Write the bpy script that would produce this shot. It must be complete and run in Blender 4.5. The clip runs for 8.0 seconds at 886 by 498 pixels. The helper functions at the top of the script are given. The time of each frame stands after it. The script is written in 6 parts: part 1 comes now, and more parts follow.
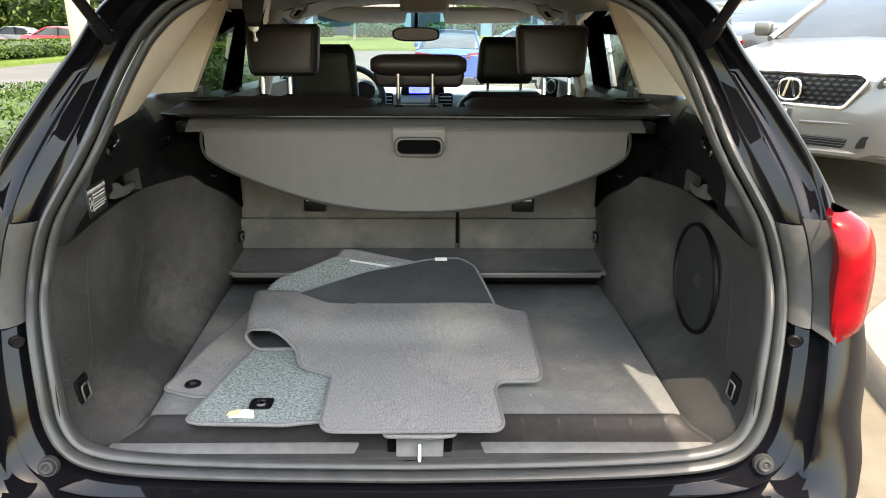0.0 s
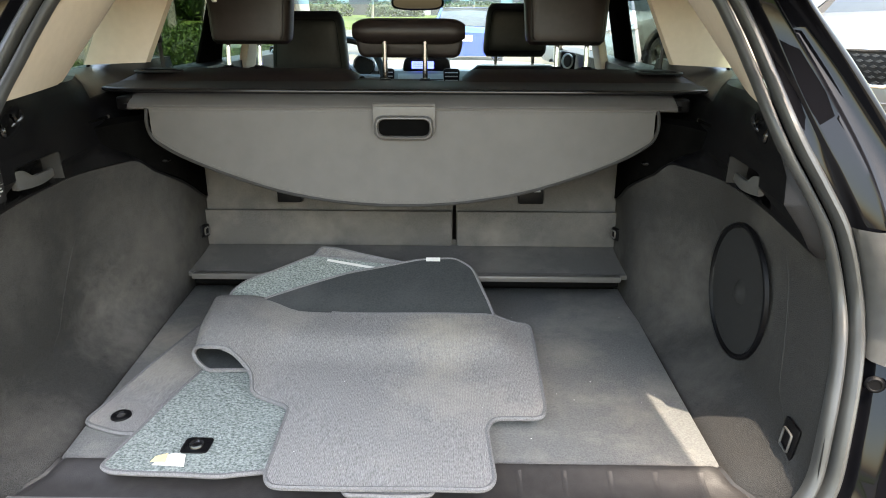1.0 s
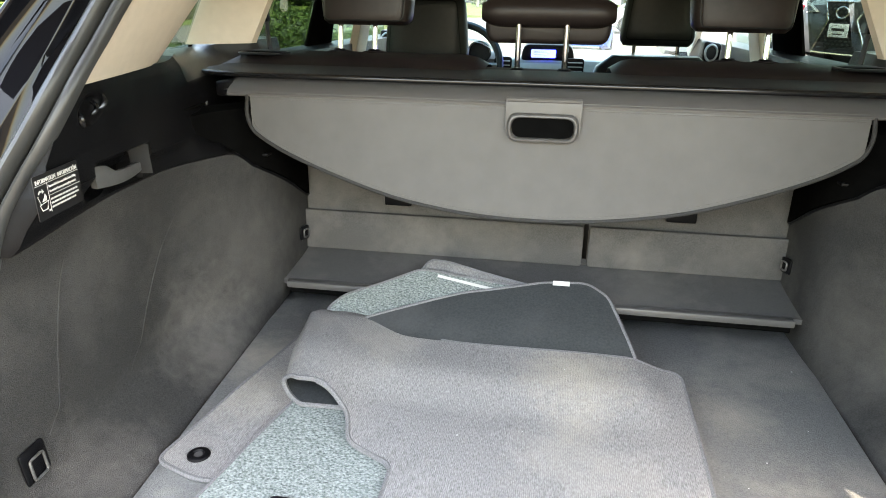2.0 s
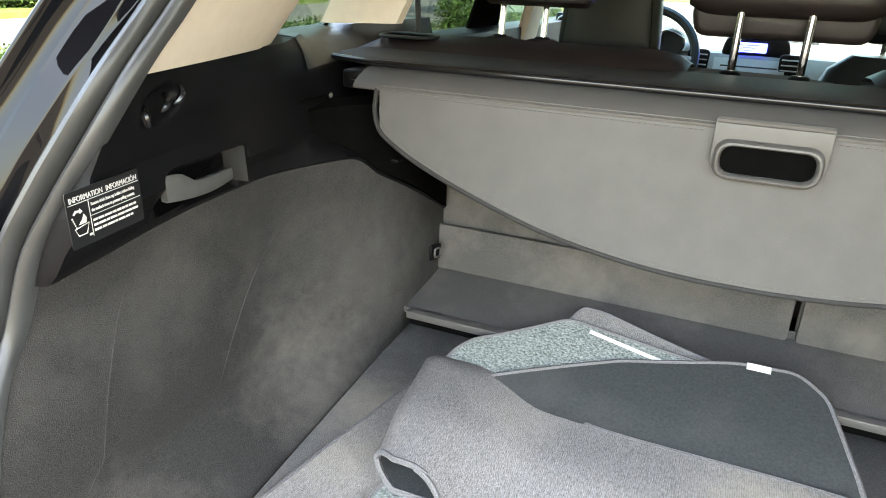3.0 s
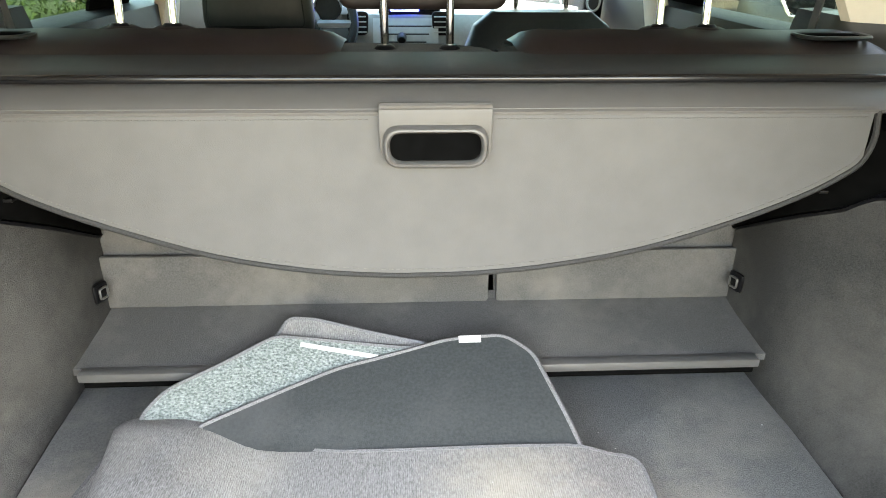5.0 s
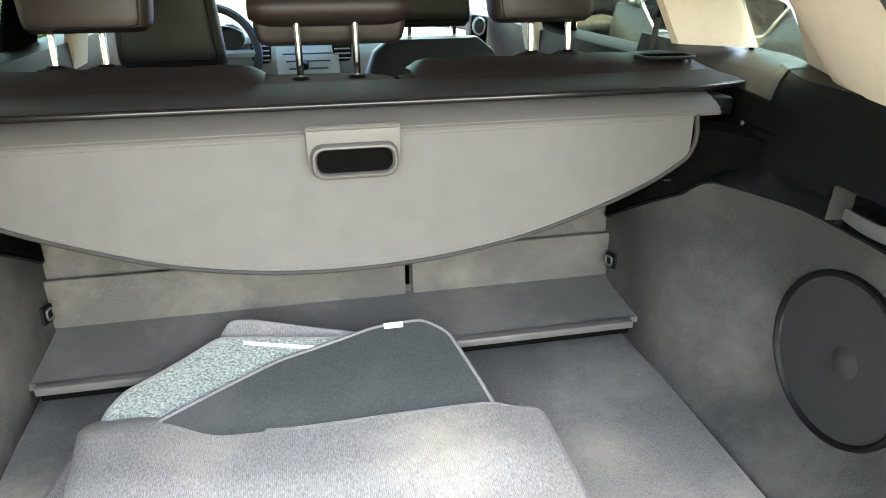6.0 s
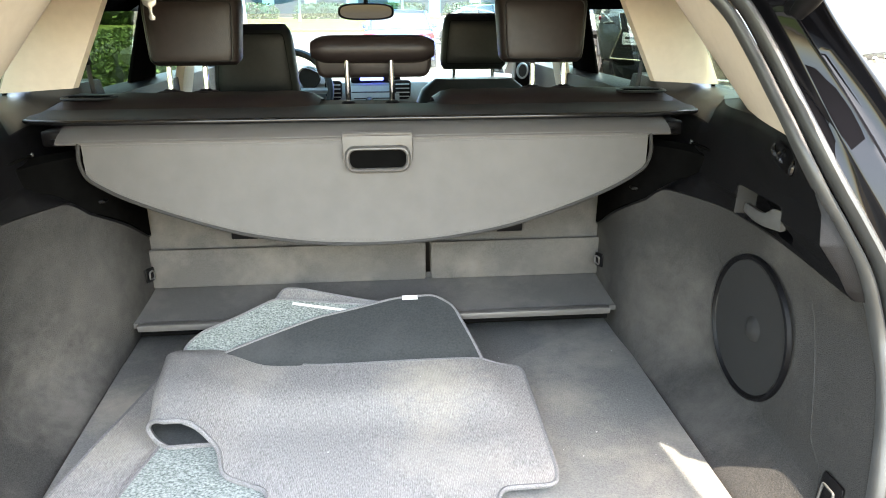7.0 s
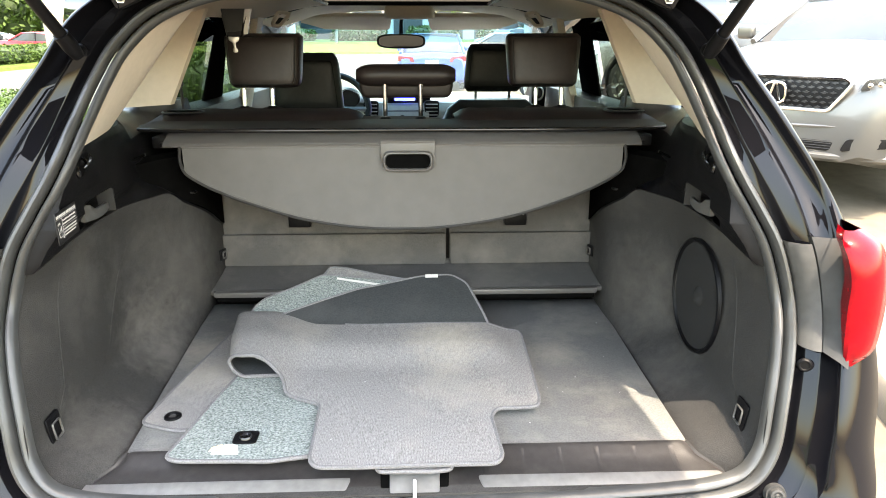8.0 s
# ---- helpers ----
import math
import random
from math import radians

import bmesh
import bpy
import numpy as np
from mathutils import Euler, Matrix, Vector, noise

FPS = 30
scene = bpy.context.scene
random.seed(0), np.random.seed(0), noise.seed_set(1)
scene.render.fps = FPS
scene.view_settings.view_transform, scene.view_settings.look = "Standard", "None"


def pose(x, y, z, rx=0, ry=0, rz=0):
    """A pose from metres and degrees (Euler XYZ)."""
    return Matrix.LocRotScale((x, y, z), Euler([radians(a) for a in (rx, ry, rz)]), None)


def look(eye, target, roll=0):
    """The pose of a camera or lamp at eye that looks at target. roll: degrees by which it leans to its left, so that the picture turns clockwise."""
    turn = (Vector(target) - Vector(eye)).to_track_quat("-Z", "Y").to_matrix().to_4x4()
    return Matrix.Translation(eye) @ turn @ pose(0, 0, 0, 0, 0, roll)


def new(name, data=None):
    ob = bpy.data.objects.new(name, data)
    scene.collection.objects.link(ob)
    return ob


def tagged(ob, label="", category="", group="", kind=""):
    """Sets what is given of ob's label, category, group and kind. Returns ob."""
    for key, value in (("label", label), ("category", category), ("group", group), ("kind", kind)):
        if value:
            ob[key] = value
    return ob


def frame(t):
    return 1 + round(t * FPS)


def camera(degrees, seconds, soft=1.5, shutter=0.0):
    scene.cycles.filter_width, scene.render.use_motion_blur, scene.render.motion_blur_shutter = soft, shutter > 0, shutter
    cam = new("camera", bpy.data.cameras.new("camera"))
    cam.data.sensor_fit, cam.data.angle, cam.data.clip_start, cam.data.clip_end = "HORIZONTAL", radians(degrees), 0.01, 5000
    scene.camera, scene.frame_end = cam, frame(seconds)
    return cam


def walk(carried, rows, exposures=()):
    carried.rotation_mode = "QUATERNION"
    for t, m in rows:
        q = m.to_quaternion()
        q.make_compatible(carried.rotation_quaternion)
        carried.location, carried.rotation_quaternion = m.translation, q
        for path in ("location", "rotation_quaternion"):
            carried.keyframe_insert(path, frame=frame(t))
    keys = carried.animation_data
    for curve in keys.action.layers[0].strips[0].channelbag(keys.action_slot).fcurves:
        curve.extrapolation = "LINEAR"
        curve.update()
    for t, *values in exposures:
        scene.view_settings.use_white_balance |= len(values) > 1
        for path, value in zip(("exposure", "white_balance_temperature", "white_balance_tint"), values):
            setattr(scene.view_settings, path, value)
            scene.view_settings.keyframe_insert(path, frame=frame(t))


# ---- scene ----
cam = camera(67.0, 8.0, 0.95)
PATH = [
    (0, (0.049, -0.004, 1.493), (0.074, 1.895, 0.865), 0.3),
    (0.5, (0.069, 0.133, 1.459), (0.08, 2.024, 0.807), 0.2),
    (1, (0.118, 0.284, 1.444), (0.089, 2.165, 0.764), 0.2),
    (1.5, (0.08, 0.414, 1.427), (-0.034, 2.285, 0.729), 0.4),
    (2, (0.023, 0.531, 1.419), (-0.271, 2.377, 0.708), 0.8),
    (2.2, (0.012, 0.592, 1.416), (-0.377, 2.415, 0.692), 1.0),
    (3.3, (-0.065, 0.899, 1.406), (-0.846, 2.564, 0.621), 2.1),
    (3.5, (-0.075, 0.92, 1.404), (-0.864, 2.578, 0.612), 2.0),
    (4, (-0.07, 0.944, 1.397), (-0.73, 2.649, 0.587), 1.8),
    (4.5, (-0.038, 0.985, 1.396), (-0.377, 2.776, 0.574), 1.6),
    (5, (-0.027, 0.974, 1.43), (0.072, 2.78, 0.576), 0.5),
    (5.2, (-0.023, 0.955, 1.439), (0.235, 2.745, 0.584), 0.2),
    (6.3, (-0.069, 0.705, 1.477), (0.304, 2.514, 0.709), -0.4),
    (6.5, (-0.029, 0.631, 1.466), (0.273, 2.466, 0.73), -0.4),
    (7, (0.025, 0.445, 1.475), (0.183, 2.32, 0.798), -0.2),
    (7.5, (0.03, 0.23, 1.496), (0.116, 2.123, 0.857), -0.2),
    (8, (0.034, 0.073, 1.509), (0.104, 1.973, 0.889), -0.0),
]
walk(cam, [(t, look(eye, target, roll)) for t, eye, target, roll in PATH],
     [(0, 3.10, 7850, 11), (1, 3.35, 7600, 11), (2, 3.88, 7650, 11), (3.5, 4.14, 7600, 11), (4.5, 4.36, 7800, 11), (5, 4.52, 7850, 11), (6.5, 4.40, 7600, 11), (7.2, 4.2, 7600, 11), (8, 3.82, 7850, 11)])

# ---------- world, sun, exposure ----------
SUN_AZ, SUN_EL = radians(143), radians(70.7)
world = bpy.data.worlds.new("sky_world")
scene.world = world
world.use_nodes = True
wn = world.node_tree.nodes
sky = wn.new("ShaderNodeTexSky")
sky.sky_type = 'NISHITA'
sky.sun_disc = False
sky.sun_elevation = SUN_EL
sky.sun_rotation = SUN_AZ
sky.air_density = 1.6
sky.dust_density = 3.0
wn["Background"].inputs["Strength"].default_value = 0.15
world.node_tree.links.new(sky.outputs["Color"], wn["Background"].inputs["Color"])
sun = new("sun", bpy.data.lights.new("sun", 'SUN'))
sun.data.energy = 1.35
sun.data.angle = radians(0.6)
sun.data.color = (1.0, 0.95, 0.87)
sd = Vector((math.sin(SUN_AZ) * math.cos(SUN_EL), math.cos(SUN_AZ) * math.cos(SUN_EL), math.sin(SUN_EL)))
sun.matrix_world = look(sd * 30, (0, 0, 0))


# ---------- materials ----------
def material(name, colour, rough=0.6, metal=0.0, second=None, scale=40.0, amount=1.0, bump=0.0, bump_scale=400.0,
             coat=0.0, wear=None, wear_scale=5.0, wear_at=(0.55, 0.75), spec=0.5, stretch=(1, 1, 1), rand=0.0, sheen=0.0,
             detail=4.0, ribs=0.0, stains=(), dust=(0.2, 0.18, 0.15)):
    """A principled surface: fine grain between colour and second, larger patches of wear, fine relief."""
    m = bpy.data.materials.new(name)
    m.use_nodes = True
    n, l = m.node_tree.nodes, m.node_tree.links
    b = n["Principled BSDF"]
    b.inputs["Roughness"].default_value = rough
    b.inputs["Metallic"].default_value = metal
    b.inputs["Specular IOR Level"].default_value = spec
    b.inputs["Coat Weight"].default_value = coat
    b.inputs["Coat Roughness"].default_value = 0.03
    b.inputs["Sheen Weight"].default_value = sheen
    b.inputs["Base Color"].default_value = (*colour, 1)
    co = n.new("ShaderNodeTexCoord")
    mp = n.new("ShaderNodeMapping")
    mp.inputs["Scale"].default_value = stretch
    l.new(co.outputs["Object"], mp.inputs["Vector"])
    out = None
    if second:
        t = n.new("ShaderNodeTexNoise")
        t.inputs["Scale"].default_value = scale
        t.inputs["Detail"].default_value = detail
        l.new(mp.outputs["Vector"], t.inputs["Vector"])
        r = n.new("ShaderNodeValToRGB")
        r.color_ramp.elements[0].position, r.color_ramp.elements[1].position = 0.5 - 0.2 * amount, 0.5 + 0.2 * amount
        r.color_ramp.elements[0].color = (*colour, 1)
        r.color_ramp.elements[1].color = (*second, 1)
        l.new(t.outputs["Fac"], r.inputs["Fac"])
        out = r.outputs["Color"]
    if wear:
        t2 = n.new("ShaderNodeTexNoise")
        t2.inputs["Scale"].default_value = wear_scale
        t2.inputs["Detail"].default_value = 7.0
        t2.inputs["Roughness"].default_value = 0.62
        l.new(co.outputs["Object"], t2.inputs["Vector"])
        mr = n.new("ShaderNodeMapRange")
        mr.inputs["From Min"].default_value, mr.inputs["From Max"].default_value = wear_at
        l.new(t2.outputs["Fac"], mr.inputs["Value"])
        mx = n.new("ShaderNodeMix")
        mx.data_type = 'RGBA'
        l.new(mr.outputs["Result"], mx.inputs["Factor"])
        if out:
            l.new(out, mx.inputs["A"])
        else:
            mx.inputs["A"].default_value = (*colour, 1)
        mx.inputs["B"].default_value = (*wear, 1)
        out = mx.outputs["Result"]
    for sx, sy, sz, reach, most in stains:
        # a dusty smear with a ragged edge round one place
        ds = n.new("ShaderNodeVectorMath")
        ds.operation = 'DISTANCE'
        l.new(co.outputs["Object"], ds.inputs[0])
        ds.inputs[1].default_value = (sx, sy, sz)
        rag = n.new("ShaderNodeTexNoise")
        rag.inputs["Scale"].default_value = 4.5 / reach
        rag.inputs["Detail"].default_value = 8.0
        rag.inputs["Roughness"].default_value = 0.65
        l.new(co.outputs["Object"], rag.inputs["Vector"])
        ad = n.new("ShaderNodeMath")
        ad.operation = 'MULTIPLY_ADD'
        ad.inputs[1].default_value = reach * 1.5
        l.new(rag.outputs["Fac"], ad.inputs[0])
        l.new(ds.outputs["Value"], ad.inputs[2])
        ma_ = n.new("ShaderNodeMapRange")
        ma_.inputs["From Min"].default_value, ma_.inputs["From Max"].default_value = reach * 1.75, reach * .75
        ma_.inputs["To Max"].default_value = most
        l.new(ad.outputs["Value"], ma_.inputs["Value"])
        ms = n.new("ShaderNodeMix")
        ms.data_type = 'RGBA'
        l.new(ma_.outputs["Result"], ms.inputs["Factor"])
        l.new(out, ms.inputs["A"])
        ms.inputs["B"].default_value = (*dust, 1)
        out = ms.outputs["Result"]
    if ribs and out:
        wv = n.new("ShaderNodeTexWave")
        wv.inputs["Scale"].default_value = ribs / 6.2832 * 2
        wv.inputs["Distortion"].default_value = 1.2
        wv.inputs["Detail"].default_value = 3.0
        wv.inputs["Detail Scale"].default_value = 1.6
        l.new(co.outputs["Object"], wv.inputs["Vector"])
        rm = n.new("ShaderNodeMapRange")
        rm.inputs["To Min"].default_value, rm.inputs["To Max"].default_value = 0.90, 1.08
        l.new(wv.outputs["Fac"], rm.inputs["Value"])
        hv = n.new("ShaderNodeHueSaturation")
        l.new(rm.outputs["Result"], hv.inputs["Value"])
        l.new(out, hv.inputs["Color"])
        out = hv.outputs["Color"]
    if rand and out:
        oi = n.new("ShaderNodeObjectInfo")
        hs = n.new("ShaderNodeHueSaturation")
        mr2 = n.new("ShaderNodeMapRange")
        mr2.inputs["To Min"].default_value, mr2.inputs["To Max"].default_value = 1 - rand, 1 + rand
        l.new(oi.outputs["Random"], mr2.inputs["Value"])
        l.new(mr2.outputs["Result"], hs.inputs["Value"])
        l.new(out, hs.inputs["Color"])
        out = hs.outputs["Color"]
    if out:
        l.new(out, b.inputs["Base Color"])
    if bump:
        t3 = n.new("ShaderNodeTexNoise")
        t3.inputs["Scale"].default_value = bump_scale
        t3.inputs["Detail"].default_value = 3.0
        l.new(mp.outputs["Vector"], t3.inputs["Vector"])
        bp = n.new("ShaderNodeBump")
        bp.inputs["Strength"].default_value = bump
        bp.inputs["Distance"].default_value = 0.004
        l.new(t3.outputs["Fac"], bp.inputs["Height"])
        l.new(bp.outputs["Normal"], b.inputs["Normal"])
    return m


def glass_material(name, tint, rough=0.0):
    """Thin clear or tinted pane: mostly see-through, with a gloss on top."""
    m = bpy.data.materials.new(name)
    m.use_nodes = True
    n, l = m.node_tree.nodes, m.node_tree.links
    n.remove(n["Principled BSDF"])
    tr = n.new("ShaderNodeBsdfTransparent")
    tr.inputs["Color"].default_value = (*tint, 1)
    gl = n.new("ShaderNodeBsdfGlossy")
    gl.inputs["Roughness"].default_value = rough
    lw = n.new("ShaderNodeLayerWeight")
    lw.inputs["Blend"].default_value = 0.25
    fr = n.new("ShaderNodeMapRange")
    fr.inputs["To Min"].default_value, fr.inputs["To Max"].default_value = 0.03, 0.45
    l.new(lw.outputs["Facing"], fr.inputs["Value"])
    mx = n.new("ShaderNodeMixShader")
    l.new(fr.outputs["Result"], mx.inputs["Fac"])
    l.new(tr.outputs["BSDF"], mx.inputs[1])
    l.new(gl.outputs["BSDF"], mx.inputs[2])
    l.new(mx.outputs["Shader"], n["Material Output"].inputs["Surface"])
    return m


def emission_material(name, colour, strength):
    m = bpy.data.materials.new(name)
    m.use_nodes = True
    b = m.node_tree.nodes["Principled BSDF"]
    b.inputs["Base Color"].default_value = (*colour, 1)
    b.inputs["Emission Color"].default_value = (*colour, 1)
    b.inputs["Emission Strength"].default_value = strength
    return m


CARPET = material("cargo_carpet", (0.106, 0.107, 0.106), 0.95, second=(0.150, 0.151, 0.148), scale=260, bump=0.6, bump_scale=600,
                  wear=(0.26, 0.242, 0.215), wear_scale=5.2, wear_at=(0.50, 0.84), spec=0.1,
                  stains=((.38, 1.62, .72, .09, .45), (-.52, 1.66, .72, .12, .6)), dust=(0.30, 0.272, 0.232))
LINER = material("side_lining_carpet", (0.0250, 0.0242, 0.0237), 0.95, second=(0.044, 0.0426, 0.0415), scale=420, bump=0.5, bump_scale=700,
                 wear=(0.094, 0.089, 0.083), wear_scale=4.6, wear_at=(0.51, 0.95), spec=0.1,
                 stains=((-.60, 1.64, .76, .16, .60), (-.60, 1.78, .90, .22, .30), (-.60, 1.27, .75, .12, .35), (.60, 1.50, .76, .12, .3), (.60, 1.74, .84, .18, .3)), dust=(0.135, 0.126, 0.115))
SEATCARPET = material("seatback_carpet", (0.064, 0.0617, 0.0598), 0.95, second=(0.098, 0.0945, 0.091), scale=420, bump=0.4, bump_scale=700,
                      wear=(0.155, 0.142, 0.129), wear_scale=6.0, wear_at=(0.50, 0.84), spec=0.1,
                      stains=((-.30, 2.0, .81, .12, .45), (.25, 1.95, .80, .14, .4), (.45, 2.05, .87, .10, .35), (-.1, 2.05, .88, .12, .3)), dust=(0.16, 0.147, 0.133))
BLACKPL = material("black_grained_plastic", (0.0026, 0.0026, 0.0034), 0.42, second=(0.0037, 0.0037, 0.0046), scale=90, bump=0.2, bump_scale=900,
                   wear=(0.009, 0.0087, 0.0085), wear_scale=4.0, wear_at=(0.55, 0.9), spec=0.15)
# Paler, glossier copy of the panel plastic, with window light put into it
SHEENPL = material("panel_plastic_sheen", (0.012, 0.0122, 0.0125), 0.34, second=(0.017, 0.0172, 0.0175), scale=90, bump=0.12, bump_scale=900, spec=0.8)
SILLPL = material("scuffed_sill_plastic", (0.017, 0.0155, 0.0155), 0.38, second=(0.026, 0.024, 0.0235), scale=60, bump=0.12, bump_scale=500,
                  wear=(0.05, 0.047, 0.044), wear_scale=9.0, wear_at=(0.58, 0.85), spec=0.4)
BEIGE = material("beige_trim_plastic", (0.53, 0.462, 0.382), 0.6, second=(0.57, 0.498, 0.412), scale=50, bump=0.1, bump_scale=900)
HEADLINER = material("beige_headliner_cloth", (0.56, 0.48, 0.385), 0.9, second=(0.61, 0.525, 0.42), scale=300, bump=0.15, bump_scale=900)
COVER = material("grey_cover_vinyl", (0.081, 0.0783, 0.0765), 0.52, second=(0.089, 0.0860, 0.0838), scale=30, bump=0.16, bump_scale=1100,
                 wear=(0.100, 0.0965, 0.0935), wear_scale=4.5, wear_at=(0.5, 0.95), spec=0.35)
COVERBAR = material("grey_cover_bar", (0.074, 0.070, 0.0675), 0.40, second=(0.082, 0.078, 0.075), scale=40, bump=0.1, bump_scale=900)
BINDING = material("mat_binding", (0.115, 0.113, 0.116), 0.9, second=(0.195, 0.191, 0.195), scale=420, bump=0.6, bump_scale=700, spec=0.1)
DARKBIND = material("dark_binding", (0.012, 0.0115, 0.0118), 0.8, second=(0.028, 0.027, 0.027), scale=500, bump=0.4, bump_scale=900)
MATGREY = material("mat_grey_pile", (0.150, 0.1455, 0.143), 0.95, second=(0.290, 0.281, 0.276), scale=330, amount=1.0, bump=0.7, bump_scale=560,
                   wear=(0.40, 0.365, 0.32), wear_scale=3.2, wear_at=(0.54, 1.0), spec=0.05, stretch=(1.6, 0.45, 1), ribs=340.0,
                   stains=((.10, 1.64, 0.76, .13, .55), (.10, 1.50, .76, .07, .35), (-.47, 1.52, .73, .12, .4)), dust=(0.42, 0.375, 0.31))
MATFELT = material("mat_felt_backing", (0.085, 0.102, 0.098), 0.97, second=(0.31, 0.340, 0.325), scale=240, amount=0.95, bump=0.8, bump_scale=300,
                   spec=0.05, stretch=(0.9, 1.1, 1), detail=6)
MATRUBBER = material("mat_black_backing", (0.0285, 0.0315, 0.0325), 0.8, second=(0.0430, 0.0465, 0.0480), scale=220, bump=0.35, bump_scale=1000,
                     wear=(0.0648, 0.0662, 0.0675), wear_scale=6, wear_at=(0.5, 0.9), spec=0.2)
PAINT = material("black_car_paint", (0.0035, 0.0035, 0.0045), 0.4, coat=0.5, second=(0.005, 0.005, 0.0065), scale=4, wear=(0.02, 0.019, 0.018),
                 wear_scale=14, wear_at=(0.70, 0.98), spec=0.0)
GLOSSPL = material("smooth_black_plastic", (0.006, 0.006, 0.007), 0.22, second=(0.009, 0.009, 0.010), scale=40, wear=(0.02, 0.02, 0.02), wear_scale=9, wear_at=(0.6, 0.9), spec=0.6)
SEAL = material("weatherstrip_rubber", (0.030, 0.031, 0.031), 0.36, second=(0.042, 0.043, 0.043), scale=25, bump=0.08, bump_scale=500)
STRIPGREY = material("grey_strip_plastic", (0.042, 0.041, 0.040), 0.55, second=(0.054, 0.053, 0.051), scale=60, bump=0.1, bump_scale=900, spec=0.3)
LAMPTRIM = material("grey_lamp_trim", (0.022, 0.022, 0.022), 0.6, second=(0.028, 0.028, 0.028), scale=60, bump=0.1, bump_scale=900, spec=0.3)
CHROME = material("chrome", (0.78, 0.78, 0.78), 0.12, 1.0)
STEEL = material("brushed_metal", (0.42, 0.42, 0.41), 0.35, 1.0, second=(0.5, 0.5, 0.49), scale=80)
SILVERPL = material("silver_plastic", (0.105, 0.104, 0.102), 0.42, 0.5, second=(0.12, 0.119, 0.117), scale=60, bump=0.1, bump_scale=900)
BROWN = material("brown_leather", (0.0105, 0.0072, 0.0070), 0.44, second=(0.015, 0.0105, 0.0100), scale=70, bump=0.10, bump_scale=700,
                 wear=(0.02, 0.015, 0.014), wear_scale=5, wear_at=(0.5, 0.95), spec=0.32)
BLACKLEATHER = material("black_leather", (0.007, 0.0085, 0.009), 0.45, second=(0.011, 0.0125, 0.013), scale=70, bump=0.10, bump_scale=700, spec=0.35)
STITCH = material("stitching", (0.085, 0.081, 0.077), 0.9, second=(0.125, 0.119, 0.113), scale=300)
WHITE = material("white_label", (0.62, 0.61, 0.59), 0.6, second=(0.55, 0.54, 0.51), scale=60)
YELLOWED = material("yellowed_tape", (0.62, 0.47, 0.24), 0.6, second=(0.7, 0.56, 0.32), scale=60)
BLACKLABEL = material("black_label", (0.008, 0.008, 0.009), 0.35, second=(0.011, 0.011, 0.012), scale=60)
# Near-black without gloss: black trim, and plates standing for shade in slots and gaps
VOID = material("black_trim_and_gap_shade", (0.0025, 0.0025, 0.0025), 1.0, second=(0.004, 0.004, 0.004), scale=50, spec=0.0)
MESHBLACK = material("speaker_cloth", (0.006, 0.006, 0.0065), 0.8, second=(0.011, 0.011, 0.0115), scale=700, bump=0.6, bump_scale=900)
DASHGREY = material("grey_dash_plastic", (0.20, 0.215, 0.215), 0.55, second=(0.225, 0.242, 0.242), scale=80, bump=0.1, bump_scale=900)
DASHSILVER = material("silver_dash", (0.34, 0.37, 0.38), 0.4, 0.4, second=(0.38, 0.41, 0.42), scale=60)
SCREEN = emission_material("blue_display", (0.03, 0.05, 0.9), 1.6)
SILLGREY = material("worn_grey_sill_strip", (0.095, 0.094, 0.093), 0.42, second=(0.130, 0.128, 0.125), scale=50, bump=0.1, bump_scale=600)
GLASS = glass_material("clear_glass", (0.74, 0.86, 0.86))
TINTGLASS = glass_material("privacy_glass", (0.44, 0.50, 0.46))
SHADEBAND = glass_material("windscreen_shade_band", (0.24, 0.58, 0.82))
MIRROR = material("mirror_glass", (0.05, 0.052, 0.052), 0.05, 1.0)
RED = material("red_lamp_lens", (0.105, 0.0010, 0.0035), 0.14, coat=0.10, second=(0.22, 0.002, 0.006), scale=22, spec=0.12)
TYRE = material("tyre_rubber", (0.022, 0.022, 0.023), 0.8, second=(0.03, 0.03, 0.031), scale=40)
CONCRETE = material("lot_concrete", (0.088, 0.076, 0.057), 0.9, second=(0.114, 0.099, 0.075), scale=7, bump=0.4, bump_scale=90,
                    wear=(0.092, 0.078, 0.060), wear_scale=0.5, wear_at=(0.5, 0.75), spec=0.08)
KERB = material("kerb_concrete", (0.115, 0.099, 0.077), 0.9, second=(0.145, 0.126, 0.099), scale=9, bump=0.4, bump_scale=90)
ASPHALT = material("road_asphalt", (0.066, 0.067, 0.067), 0.95, second=(0.084, 0.085, 0.084), scale=30, bump=0.4, bump_scale=120,
                   wear=(0.098, 0.098, 0.096), wear_scale=0.4, wear_at=(0.45, 0.8), spec=0.05)
GRASS = material("lawn", (0.045, 0.072, 0.015), 0.95, second=(0.075, 0.105, 0.026), scale=3, bump=0.6, bump_scale=60, spec=0.05)
LEAF = material("hedge_leaf", (0.022, 0.046, 0.008), 0.6, second=(0.052, 0.088, 0.016), scale=6, rand=0.1, spec=0.15)
TREELEAF = material("tree_leaf", (0.060, 0.100, 0.024), 0.6, second=(0.12, 0.19, 0.05), scale=2, rand=0.12, spec=0.15)
TWIG = material("hedge_core", (0.02, 0.035, 0.01), 0.95, second=(0.03, 0.05, 0.014), scale=12)
BARK = material("pale_bark", (0.30, 0.25, 0.185), 0.95, second=(0.38, 0.325, 0.25), scale=9, bump=0.6, bump_scale=60, stretch=(1, 1, 0.2))
BRICK = material("red_brick", (0.30, 0.085, 0.045), 0.9, second=(0.37, 0.12, 0.065), scale=3, bump=0.2, bump_scale=30)
PALEWALL = material("pale_wall", (0.30, 0.29, 0.27), 0.9, second=(0.34, 0.33, 0.31), scale=3)
